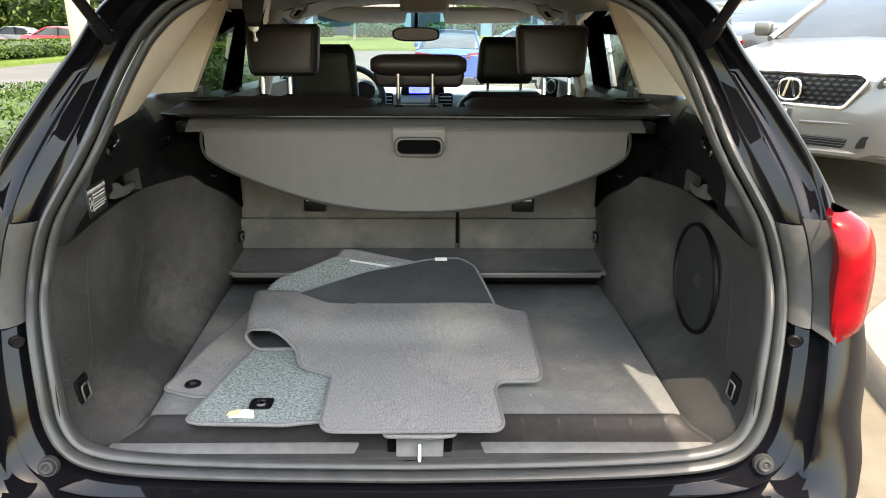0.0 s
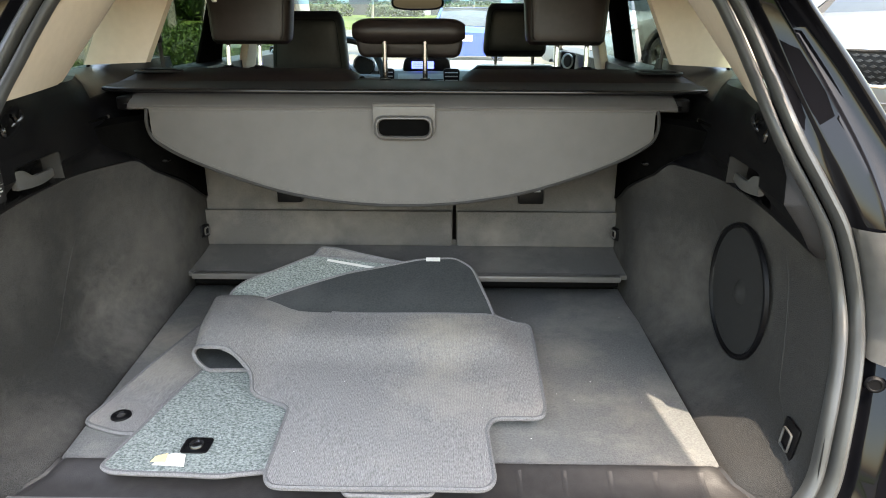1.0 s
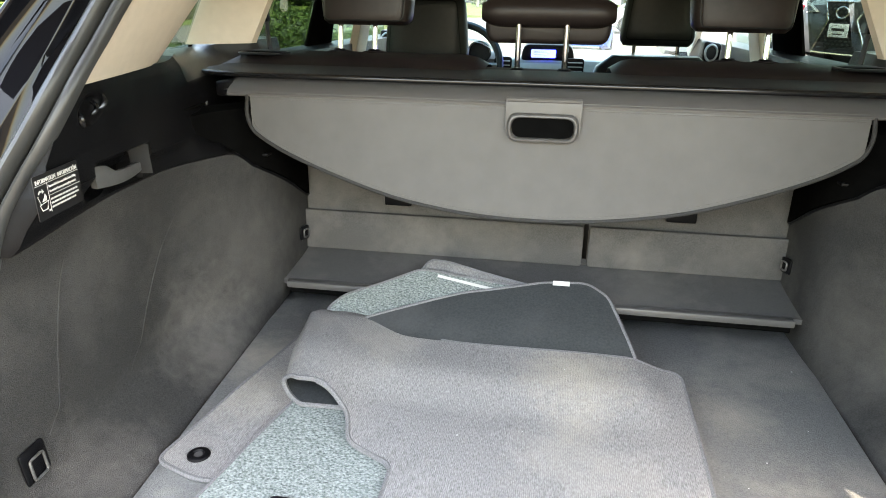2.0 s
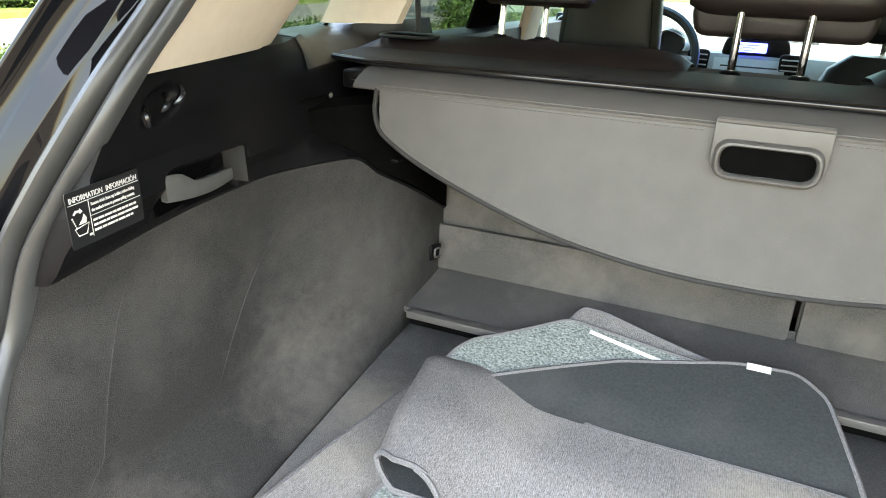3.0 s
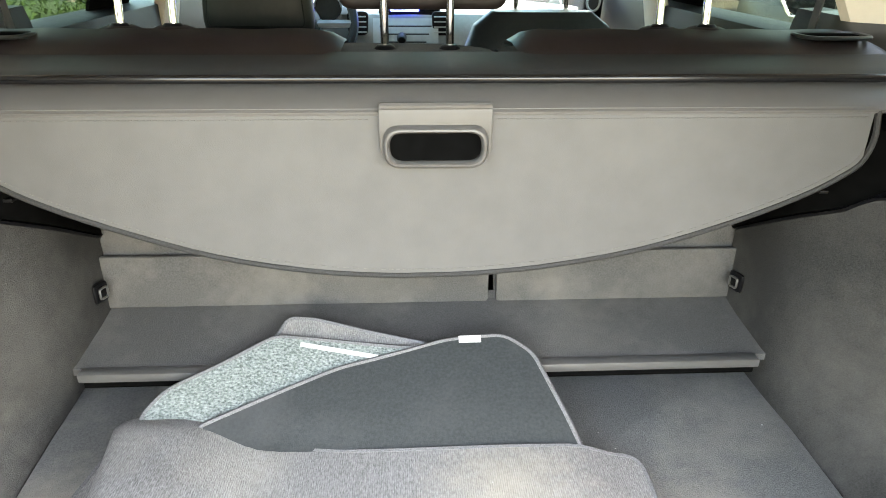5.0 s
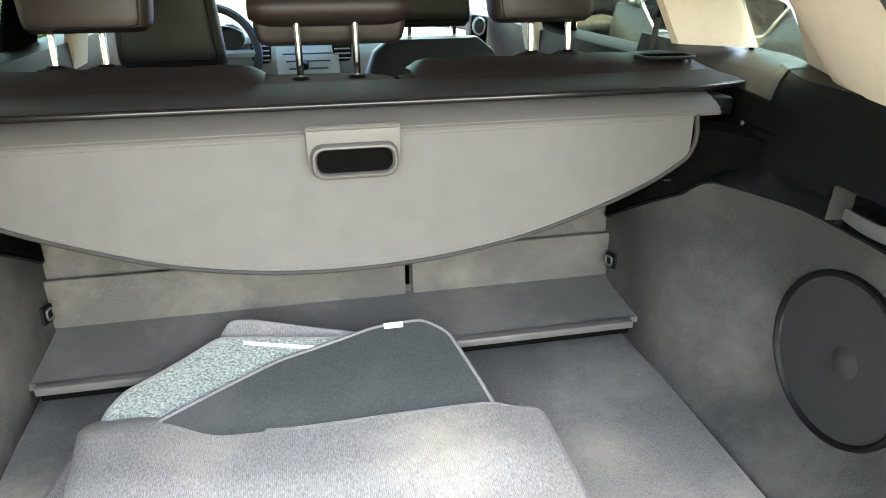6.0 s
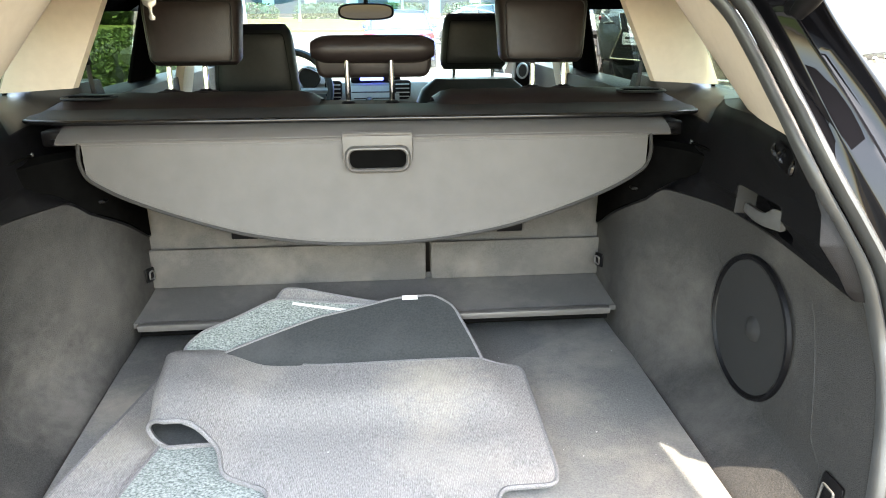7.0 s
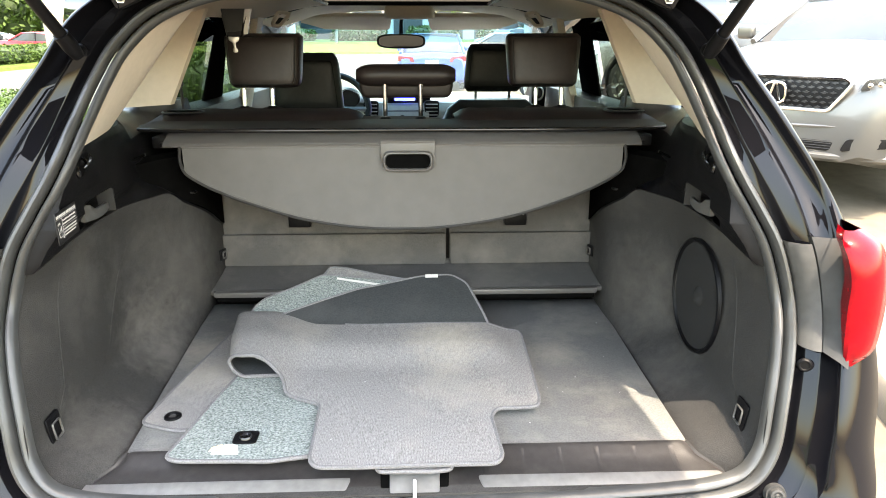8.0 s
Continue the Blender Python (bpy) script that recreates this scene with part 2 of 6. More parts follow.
DARKGLASS = material("dark_window", (0.03, 0.036, 0.038), 0.08, second=(0.04, 0.047, 0.049), scale=2, spec=0.22)


def car_paint(name, c, metal=0.0):
    return material(name, c, 0.28, metal, coat=0.35, second=tuple(v * 1.06 for v in c), scale=3)


# ---------- mesh helpers ----------
def part(name, bm, mat, parent=None, label="", smooth=True, sharp=38):
    """Links a bmesh as one mesh object under parent."""
    me = bpy.data.meshes.new(name)
    bmesh.ops.recalc_face_normals(bm, faces=bm.faces)
    for f in bm.faces:
        f.smooth = smooth
    bm.to_mesh(me)
    bm.free()
    me.materials.append(mat)
    if smooth:
        me.set_sharp_from_angle(angle=radians(sharp))
    ob = new(name, me)
    if parent:
        ob.parent = parent
        ob.matrix_parent_inverse = parent.matrix_world.inverted()
    if label:
        ob["label"] = label
    return ob


def thing(name, at, label, category, group="", kind=""):
    """An Empty at the base of a thing."""
    ob = new(name)
    ob.matrix_world = pose(*at)
    ob.empty_display_size = 0.05
    bpy.context.view_layer.update()
    return tagged(ob, label, category, group, kind)


def smoothstep(a, b, v):
    t = min(1.0, max(0.0, (v - a) / (b - a)))
    return t * t * (3 - 2 * t)


def box(x0, x1, y0, y1, z0, z1, bevel=0.0, seg=2, bm=None):
    own = bmesh.new()
    vs = [own.verts.new((x, y, z)) for z in (z0, z1) for y in (y0, y1) for x in (x0, x1)]
    for q in ((0, 1, 3, 2), (4, 5, 7, 6), (0, 1, 5, 4), (2, 3, 7, 6), (0, 2, 6, 4), (1, 3, 7, 5)):
        own.faces.new([vs[i] for i in q])
    bmesh.ops.recalc_face_normals(own, faces=own.faces)
    if bevel:
        bmesh.ops.bevel(own, geom=own.edges[:], offset=bevel, segments=seg, profile=0.5, affect='EDGES')
    if bm is None:
        return own
    return merge(bm, own)


def merge(bm, other, m=None):
    me = bpy.data.meshes.new("tmp")
    if m is not None:
        other.transform(m)
    other.to_mesh(me)
    other.free()
    bm.from_mesh(me)
    bpy.data.meshes.remove(me)
    return bm


def loft(rows, closed=False, caps=False, bm=None):
    """A skin over rows of points, all equally long; closed joins each row's end to its start."""
    bm = bm or bmesh.new()
    vs = [[bm.verts.new(p) for p in r] for r in rows]
    n = len(rows[0])
    for a, b in zip(vs, vs[1:]):
        for i in range(n if closed else n - 1):
            bm.faces.new((a[i], a[(i + 1) % n], b[(i + 1) % n], b[i]))
    if caps:
        bm.faces.new(vs[0])
        bm.faces.new(vs[-1])
    return bm


def curve_through(pts, n):
    """n points along a smooth line through pts."""
    P = [Vector(p) for p in pts]
    P = [2 * P[0] - P[1]] + P + [2 * P[-1] - P[-2]]
    out, seg = [], len(pts) - 1
    for k in range(n):
        u = k / (n - 1) * seg
        i = min(int(u), seg - 1)
        t = u - i
        a, b, c, d = P[i:i + 4]
        out.append(0.5 * ((2 * b) + (c - a) * t + (2 * a - 5 * b + 4 * c - d) * t * t + (3 * b - a - 3 * c + d) * t ** 3))
    return out


def tube(path, r, seg=8, closed=False, bm=None, flat=1.0):
    """A round bar along a path; r may be a list."""
    P = [Vector(p) for p in path]
    n = len(P)
    rows = []
    tans = []
    for i, p in enumerate(P):
        a = P[(i - 1) % n] if closed or i else p
        b = P[(i + 1) % n] if closed or i < n - 1 else p
        tans.append((b - a).normalized())
    u = Vector((0.13, 0.27, 0.95))
    if abs(u.normalized().dot(tans[0])) > 0.9:
        u = Vector((1, 0.1, 0.1))
    us = []
    for t in tans:
        u = (u - t * u.dot(t)).normalized()
        us.append(u)
    twist = 0.0
    if closed:
        w = (u - tans[0] * u.dot(tans[0])).normalized()
        twist = math.atan2(tans[0].dot(w.cross(us[0])), w.dot(us[0]))
    for i, p in enumerate(P):
        u = Matrix.Rotation(twist * i / n, 3, tans[i]) @ us[i] if closed else us[i]
        v = tans[i].cross(u)
        rr = r[i] if isinstance(r, (list, tuple)) else r
        rows.append([p + rr * (math.cos(k / seg * math.tau) * v + flat * math.sin(k / seg * math.tau) * u) for k in range(seg)])
    if closed:
        rows.append(rows[0])
        bm = loft(rows, True, bm=bm)
        bmesh.ops.remove_doubles(bm, verts=bm.verts, dist=1e-6)
        return bm
    return loft(rows, True, True, bm=bm)


def prism(poly, place, depth, bevel=0.0, seg=2):
    """A flat outline (u, v) given thickness: place(u, v, w) gives the point, w from 0 to depth."""
    bm = bmesh.new()
    a = [bm.verts.new(place(u, v, 0.0)) for u, v in poly]
    b = [bm.verts.new(place(u, v, depth)) for u, v in poly]
    bm.faces.new(a)
    bm.faces.new(b[::-1])
    n = len(poly)
    for i in range(n):
        bm.faces.new((a[i], a[(i + 1) % n], b[(i + 1) % n], b[i]))
    bmesh.ops.recalc_face_normals(bm, faces=bm.faces)
    if bevel:
        rim = [e for e in bm.edges if sum(len(f.verts) == n and n != 4 for f in e.link_faces) or n == 4]
        bmesh.ops.bevel(bm, geom=rim, offset=bevel, segments=seg, profile=0.5, affect='EDGES')
    return bm


def lathe(profile, seg=32, m=None):
    """Profile (r, h) turned round z."""
    rows = [[(r * math.cos(k / seg * math.tau), r * math.sin(k / seg * math.tau), h) for k in range(seg)] for r, h in profile]
    bm = loft(rows, True)
    bmesh.ops.remove_doubles(bm, verts=bm.verts, dist=1e-6)
    bmesh.ops.contextual_create(bm, geom=[e for e in bm.edges if e.is_boundary]) if profile[-1][0] > 1e-4 else None
    if m is not None:
        bm.transform(m)
    return bm


def rounded(pts, r, n=4):
    """An outline with its corners rounded by r."""
    out = []
    k = len(pts)
    for i in range(k):
        p, a, b = Vector(pts[i]), Vector(pts[i - 1]), Vector(pts[(i + 1) % k])
        ra = min(r, (a - p).length * 0.45)
        rb = min(r, (b - p).length * 0.45)
        s, e = p + (a - p).normalized() * ra, p + (b - p).normalized() * rb
        for j in range(n + 1):
            t = j / n
            out.append(tuple((1 - t) ** 2 * s + 2 * t * (1 - t) * p + t * t * e))
    return out


def oval(cx, cy, w, h, n=24, power=2.0):
    out = []
    for k in range(n):
        c, s = math.cos(k / n * math.tau), math.sin(k / n * math.tau)
        out.append((cx + w / 2 * math.copysign(abs(c) ** (2 / power), c), cy + h / 2 * math.copysign(abs(s) ** (2 / power), s)))
    return out


def text_mesh(body, size, depth=0.0004):
    """The built-in font as a bmesh lying in xy, its lower left at the origin."""
    cu = bpy.data.curves.new("lettering", 'FONT')
    cu.body, cu.size, cu.extrude = body, size, depth
    tmp = bpy.data.objects.new("lettering", cu)
    scene.collection.objects.link(tmp)
    dg = bpy.context.evaluated_depsgraph_get()
    dg.update()
    me = bpy.data.meshes.new_from_object(tmp.evaluated_get(dg))
    bm = bmesh.new()
    bm.from_mesh(me)
    bpy.data.objects.remove(tmp)
    bpy.data.curves.remove(cu)
    bpy.data.meshes.remove(me)
    return bm

# ---------- the black SUV: shell and tailgate opening ----------
suv = thing("suv", (0, 1.5, 0), "black SUV with its tailgate open, parked on the concrete lot", "car")


def mirror_ring(half):
    """A closed loop from its right half, which runs from bottom centre to top centre."""
    left = [Vector((-p.x, p.y, p.z)) for p in half[-2:0:-1]]
    return half + left


N = 141
SEAL_PTS = [(0, 1.09, .655), (.3, 1.09, .660), (.5, 1.09, .670), (.6, 1.09, .686), (.657, 1.095, .715), (.692, 1.108, .77), (.708, 1.13, .85),
            (.73, 1.175, .95), (.742, 1.225, 1.03), (.717, 1.249, 1.13), (.682, 1.273, 1.20), (.655, 1.295, 1.25),
            (.636, 1.328, 1.30), (.622, 1.382, 1.36), (.600, 1.435, 1.43), (.568, 1.478, 1.495),
            (.50, 1.515, 1.56), (.38, 1.54, 1.605), (.2, 1.55, 1.625), (0, 1.555, 1.63)]
EDGE_PTS = [(0, 1.0, .632), (.40, 1.0, .636), (.62, 1.01, .643), (.715, 1.03, .658), (.758, 1.05, .70), (.770, 1.07, .78), (.780, 1.09, .86),
            (.794, 1.13, .95), (.808, 1.17, 1.04), (.812, 1.215, 1.13), (.800, 1.28, 1.225), (.735, 1.335, 1.34), (.672, 1.385, 1.44),
            (.60, 1.43, 1.545), (.45, 1.46, 1.625), (.22, 1.475, 1.655), (0, 1.48, 1.665)]
SIDE_PTS = [(0, .915, .60), (.4, .925, .60), (.64, .95, .61), (.80, 1.00, .635), (.858, 1.06, .70), (.872, 1.11, .78), (.890, 1.15, .86),
            (.893, 1.19, .95), (.886, 1.235, 1.04), (.866, 1.28, 1.13), (.822, 1.345, 1.235), (.770, 1.41, 1.345), (.71, 1.48, 1.445),
            (.635, 1.52, 1.55), (.47, 1.56, 1.64), (.23, 1.575, 1.675), (0, 1.58, 1.685)]


def evenly(pts, n):
    """n points at even steps along the smooth line through pts."""
    fine = curve_through(pts, 1200)
    run = [0.0]
    for a, b in zip(fine, fine[1:]):
        run.append(run[-1] + (b - a).length)
    out, i = [], 0
    for k in range(n):
        want = run[-1] * k / (n - 1)
        while i < len(run) - 2 and run[i + 1] < want:
            i += 1
        out.append(fine[i].lerp(fine[i + 1], min(1.0, (want - run[i]) / max(1e-9, run[i + 1] - run[i]))))
    return out


S, E, F = evenly(SEAL_PTS, N), evenly(EDGE_PTS, N), evenly(SIDE_PTS, N)


def between(a, b, t, push=0.0):
    return [p.lerp(q, t) + Vector((0, push, 0)) for p, q in zip(a, b)]


def inward(ring, d, fwd):
    """The ring shrunk by d towards the opening's middle and moved ahead by fwd."""
    out = []
    n = len(ring)
    for i, p in enumerate(ring):
        t = (ring[min(i + 1, n - 1)] - ring[max(i - 1, 0)])
        t.y = 0
        t.normalize()
        if i in (0, n - 1):
            t = Vector((1, 0, 0)) if i == 0 else Vector((-1, 0, 0))
        nrm = Vector((-t.z, 0, t.x))
        out.append(p + nrm * d + Vector((0, fwd, 0)))
    return out


# rear of the body: jamb with its gutter and ridge, outer edge, side
rows = [inward(S, 0.012, 0.030), inward(S, 0.004, 0.012), inward(S, -0.006, 0.010), between(S, E, .15, .004), between(S, E, .17, -.004),
        between(S, E, .20, -.007), between(S, E, .42, -.008), between(S, E, .46, -.012), between(S, E, .49, -.008), between(S, E, .52, .010), between(S, E, .58, .022),
        between(S, E, .84, .022), between(S, E, .94, .010), between(S, E, .97, .001), E,
        between(E, F, .05, -.004), between(E, F, .15, -.010), between(E, F, .35, -.016), between(E, F, .6, -.017), between(E, F, .85, -.008), F]
part("body_rear", loft([mirror_ring(r) for r in rows], True), PAINT, suv, sharp=80)
# sides below the windows and the bumper
for s in (1, -1):
    side = [p for p in F if .6 < p.z < 1.215 and p.x > .5]
    rowsd = []
    for y in (None, 1.6, 2.0, 2.6, 3.2, 3.8, 4.4):
        row = []
        for p in side:
            wide = .872 + .055 * math.sin(min(1, (p.z - .6) / .45) * 1.6) if y else 0
            row.append((s * (p.x if y is None else wide + .01 - max(0, p.z - 1.1) * .3), p.y if y is None else y, p.z))
        rowsd.append(row)
    part("body_side", loft(rowsd), PAINT, suv, sharp=80)
    part("rear_quarter_skirt", loft([[(s * .80, y, .30), (s * .86, y, .42), (s * .872, y, .6)] for y in (1.05, 1.3, 2, 3, 4.4)]), PAINT, suv)
bump = [[(x, .915 + .10 * smooth, .60) for x, smooth in ((-.76, 1.1), (-.62, .45), (-.4, .1), (0, 0), (.4, .1), (.62, .45), (.76, 1.1))],
        [(x * 1.03, .895 + .12 * smooth, .50) for x, smooth in ((-.78, 1.2), (-.62, .45), (-.4, .1), (0, 0), (.4, .1), (.62, .45), (.78, 1.2))],
        [(x * 1.02, .93 + .12 * smooth, .34) for x, smooth in ((-.78, 1.2), (-.62, .45), (-.4, .1), (0, 0), (.4, .1), (.62, .45), (.78, 1.2))]]
part("rear_bumper", loft(bump), PAINT, suv)

# two-rib weatherstrip all round the opening
part("weatherstrip", loft([mirror_ring(inward(S, d, f)) for d, f in ((.0020, .014), (.0020, -.003), (.0036, -.0105), (.0080, -.0150), (.0130, -.0152), (.0172, -.0110), (.0192, -.003), (.0196, .010))], True), SEAL, suv, "grey rubber weatherstrip round the tailgate opening")
part("weatherstrip_lip", loft([mirror_ring(inward(S, d, f)) for d, f in ((.0226, .014), (.0232, .005), (.0252, .0005), (.0292, -.001), (.0335, .001), (.0368, .0065), (.0380, .014), (.0375, .022))], True), SEAL, suv, "inner lip of the rubber weatherstrip")

# roof and its pillars
roof = []
for y, dz, k in ((1.535, 0.0, .97), (1.9, .012, 1.0), (2.6, .022, 1.03), (3.2, .0, 1.02), (3.5, -.05, .98)):
    roof.append([(x * k, y, 1.685 + dz - min(.160, .16 * abs(x / .62) ** 3 * .75)) for x in (-.755, -.69, -.62, -.5, -.3, 0, .3, .5, .62, .69, .755)])
part("roof", loft(roof), PAINT, suv)


def xi(z):
    """Half width of the cabin's inner skin above the beltline."""
    return .695 - max(0.0, z - 1.28) * .42


def upper_plate(name, poly, s, mat, label="", t=.03, lift=0.0):
    """A pillar or trim plate on the leaning cabin side; poly in (y, z)."""
    bm = prism([(y, z) for y, z in poly], lambda u, v, w: (s * (xi(v) - lift + w), u, v), t, .004, 2)
    return part(name, bm, mat, suv, label)


for s in (1, -1):
    # D-pillar trim follows the opening's edge and ends at the quarter window
    ring_ = [p for p in inward(S, .03, .03) if p.x > .3]
    rim = []
    for k in range(23):
        zz = 1.298 + .307 * k / 22
        for a_, b_ in zip(ring_, ring_[1:]):
            if a_.z <= zz <= b_.z:
                rim.append(a_.lerp(b_, (zz - a_.z) / max(1e-6, b_.z - a_.z)))
                break
    rowsp = [[] for _ in range(15)]
    for p in rim:
        zz = p.z
        xf, yf = .636 - (zz - 1.347) * .74 + (.014 if s > 0 else 0), 1.665 + (zz - 1.35) * .25 - (.020 if s > 0 else 0)
        ye, xe = 1.79 + (zz - 1.29) * .40, .768 - (zz - 1.29) * .22
        line = curve_through([(p.x, p.y, zz), ((p.x + xf) / 2 - .004, (p.y + yf) / 2, zz), (xf, yf, zz), (xf + (xe - xf) * .45, yf + (ye - yf) * .36, zz), (xe, ye, zz)], 15)
        for row, q in zip(rowsp, line):
            row.append((s * q.x, q.y, zz))
    rowsp.append([(x + s * .03, y + .004, z) for x, y, z in rowsp[-1]])
    part("pillar_trim", loft(rowsp), BEIGE, suv, "beige plastic trim of the rear pillar")
    # header above the quarter and door windows, pillars, belt trim
    upper_plate("window_header", [(1.80, 1.46), (2.10, 1.52), (2.45, 1.552), (3.0, 1.56), (3.5, 1.53), (3.6, 1.60), (2.4, 1.62), (1.62, 1.62), (1.72, 1.52)], s, BEIGE, lift=-.07)
    # slanting trim between quarter and door windows, and its black foot
    rowsc = []
    for k in range(9):
        z = 1.308 + .262 * k / 8
        xa, ya = .778 - (z - 1.28) * .20, 1.955 + (z - 1.28) * .55
        xb, yb = .680 - (z - 1.28) * .40, 2.060 + (z - 1.28) * .28
        rowsc.append([(s * (xa + .02), ya - .004, z), (s * xa, ya, z), (s * (xa * .55 + xb * .45 - .006), ya * .55 + yb * .45, z), (s * (xb + .004), yb - .02, z), (s * xb, yb, z), (s * (xb + .012), yb + .014, z), (s * (xb + .06), yb + .02, z)])
    part("rear_door_pillar", loft(rowsc), BEIGE, suv, "beige plastic trim between the quarter and door windows")
    upper_plate("centre_pillar", [(2.90, 1.1), (3.05, 1.1), (2.98, 1.56), (2.88, 1.56)], s, BEIGE, lift=-.01)
    near, near_k, far, far_k = (2.81, .06, 3.15, .02) if s > 0 else (2.65, .25, 2.95, -.12)
    rowsf = []
    for z in (1.18, 1.30, 1.45, 1.63):
        xf, ya, yb = .785 - (z - 1.2) * .22, near + (z - 1.2) * near_k, far + (z - 1.2) * far_k
        rowsf.append([(s * (xf + .035), ya + .15, z), (s * (xf + .008), ya + .012, z), (s * xf, ya + .012, z), (s * (xf - .005), (ya + yb) / 2, z), (s * xf, yb - .012, z), (s * (xf + .008), yb, z), (s * (xf + .05), yb + .004, z)])
    bm = loft(rowsf)
    part("door_frame", bm, VOID, suv, "black frame between the side doors")
    upper_plate("door_belt", [(2.2, 1.05), (4.2, 1.05), (4.2, 1.235), (2.2, 1.265)], s, BLACKPL, "black plastic door top below the window", lift=.01, t=.12)
    upper_plate("front_pillar", [(3.55, 1.60), (3.45, 1.53), (4.25, 1.12), (4.35, 1.16)], s, BEIGE, lift=.0)
    for nm, poly in (("quarter_window", [(1.78, 1.26), (1.975, 1.26), (2.10, 1.50), (1.96, 1.50)]),
                     ("rear_door_window", [(2.12, 1.22), (2.98, 1.20), (2.99, 1.56), (2.22, 1.54)]),
                     ("front_door_window", [(3.06, 1.2), (4.2, 1.12), (3.5, 1.56), (3.03, 1.56)])):
        g = part(nm, prism(poly, lambda u, v, w: (s * ((.796 - (v - 1.28) * .22 if nm == 'quarter_window' else .838 - (v - 1.28) * .24) + w), u, v), .004), TINTGLASS if nm != "front_door_window" else GLASS, suv, "tinted side glass" if nm != "front_door_window" else "")
        g.visible_shadow = nm != "front_door_window"
    part("window_rubber", tube([(s * (.790 - (z - 1.28) * .22), y, z) for y, z in rounded([(1.80, 1.278), (1.962, 1.278), (2.07, 1.49), (1.90, 1.49)], .03)], .004, 6, True), VOID, suv)

for s in (1, -1):
    # outer skin of the rear pillar
    outer_ = [p for p in F if 1.18 < p.z < 1.62 and p.x > .4]
    part("rear_quarter_skin", loft([[(s * p.x, p.y, p.z) for p in outer_]] + [[(s * max(p.x, .81 - (p.z - 1.28) * .26), y_, p.z) for p in outer_] for y_ in (1.66, 1.80)]), PAINT, suv)

for s in (1, -1):
    part("window_frame_outer", loft([[(s * x, y, z - .02 * smoothstep(3.0, 3.5, y)) for x, z in ((.690, 1.610), (.742, 1.585), (.782, 1.535), (.800, 1.480), (.792, 1.470), (.765, 1.505), (.700, 1.560))] for y in (1.80, 2.2, 2.7, 3.1, 3.5)], True), PAINT, suv, "black painted frame above the side windows")

# headliner with the sunroof opening, visors
part("headliner", loft([[(x, y, 1.600 + dz - .055 * abs(x / .56) ** 3) for x in (-.62, -.56, -.45, -.2, 0, .2, .45, .56, .62)]
                        for y, dz in ((1.56, .02), (1.75, .025), (2.2, .03))]), HEADLINER, suv, "beige cloth headliner")
for x0, x1, y0, y1 in ((-.63, -.32, 2.2, 3.0), (.32, .63, 2.2, 3.0), (-.63, .63, 3.0, 3.42)):
    part("headliner", loft([[(x0 + (x1 - x0) * i / 6, y, 1.63 - .03 * smoothstep(2.8, 3.4, y) - .055 * abs((x0 + (x1 - x0) * i / 6) / .56) ** 3) for i in range(7)]
                            for y in (y0, (y0 + y1) / 2, y1)]), HEADLINER, suv)
part("sunroof_shade", box(-.32, .32, 2.2, 2.98, 1.634, 1.645, .003), HEADLINER, suv, "beige sliding sunroof shade")
part("sunroof_rim", tube([(-.33, 2.22, 1.622), (.33, 2.22, 1.622), (.33, 2.98, 1.615), (-.33, 2.98, 1.615)], .009, 6, True), BLACKPL, suv, "dark rim of the sunroof opening")
for s in (1, -1):
    part("sun_visor", prism(rounded([(s * .08, 3.36), (s * .50, 3.36), (s * .53, 3.50), (s * .10, 3.52)], .03), lambda u, v, w: (u, v, 1.570 - (v - 3.36) * .38 + w), .018, .004), HEADLINER, suv)
    part("coat_hook", tube([(s * (.50 + a_), 2.885 - .02 * b_, 1.552 + b_) for a_, b_ in rounded([(-.036, .020), (.010, .028), (.040, -.022), (.010, -.026)], .012)], .0075, 8, True), BEIGE, suv)
    part("coat_hook_base", prism(rounded([(s * .47, 1.552), (s * .51, 1.56), (s * .53, 1.535), (s * .505, 1.533)], .006), lambda u, v, w: (u, 2.895 + w, v), .006, .002), LAMPTRIM, suv)
part("overhead_console", prism(rounded([(-.10, 3.05), (.10, 3.05), (.12, 3.42), (-.12, 3.42)], .04), lambda u, v, w: (u, v, 1.56 + w), .05, .015, 3), HEADLINER, suv)

# windscreen with its shaded top band
for nm, (ya, za, yb, zb), mt in (("windscreen", (4.35, 1.08, 3.66, 1.455), GLASS), ("windscreen_band", (3.66, 1.455, 3.45, 1.57), SHADEBAND)):
    ws = part(nm, loft([[(x, ya - .12 * (x / .7) ** 2, za) for x in (-.68, -.35, 0, .35, .68)], [(x * .92, yb - .1 * (x / .7) ** 2, zb) for x in (-.68, -.35, 0, .35, .68)]]), mt, suv)
    ws.visible_shadow = False
part("hood", loft([[(x, y, z - .06 * (x / .8) ** 2) for x in (-.8, -.4, 0, .4, .8)] for y, z in ((4.3, 1.09), (4.7, 1.06), (5.2, .98), (5.4, .85), (5.45, .6))]), PAINT, suv)
part("floor_pan", box(-.80, .80, 1.95, 4.5, .30, .36), BLACKPL, suv)
part("cargo_tub", box(-.70, .70, 1.15, 2.0, .55, .69), BLACKPL, suv)
part("firewall", box(-.72, .72, 4.28, 4.34, .36, 1.05), BLACKPL, suv)
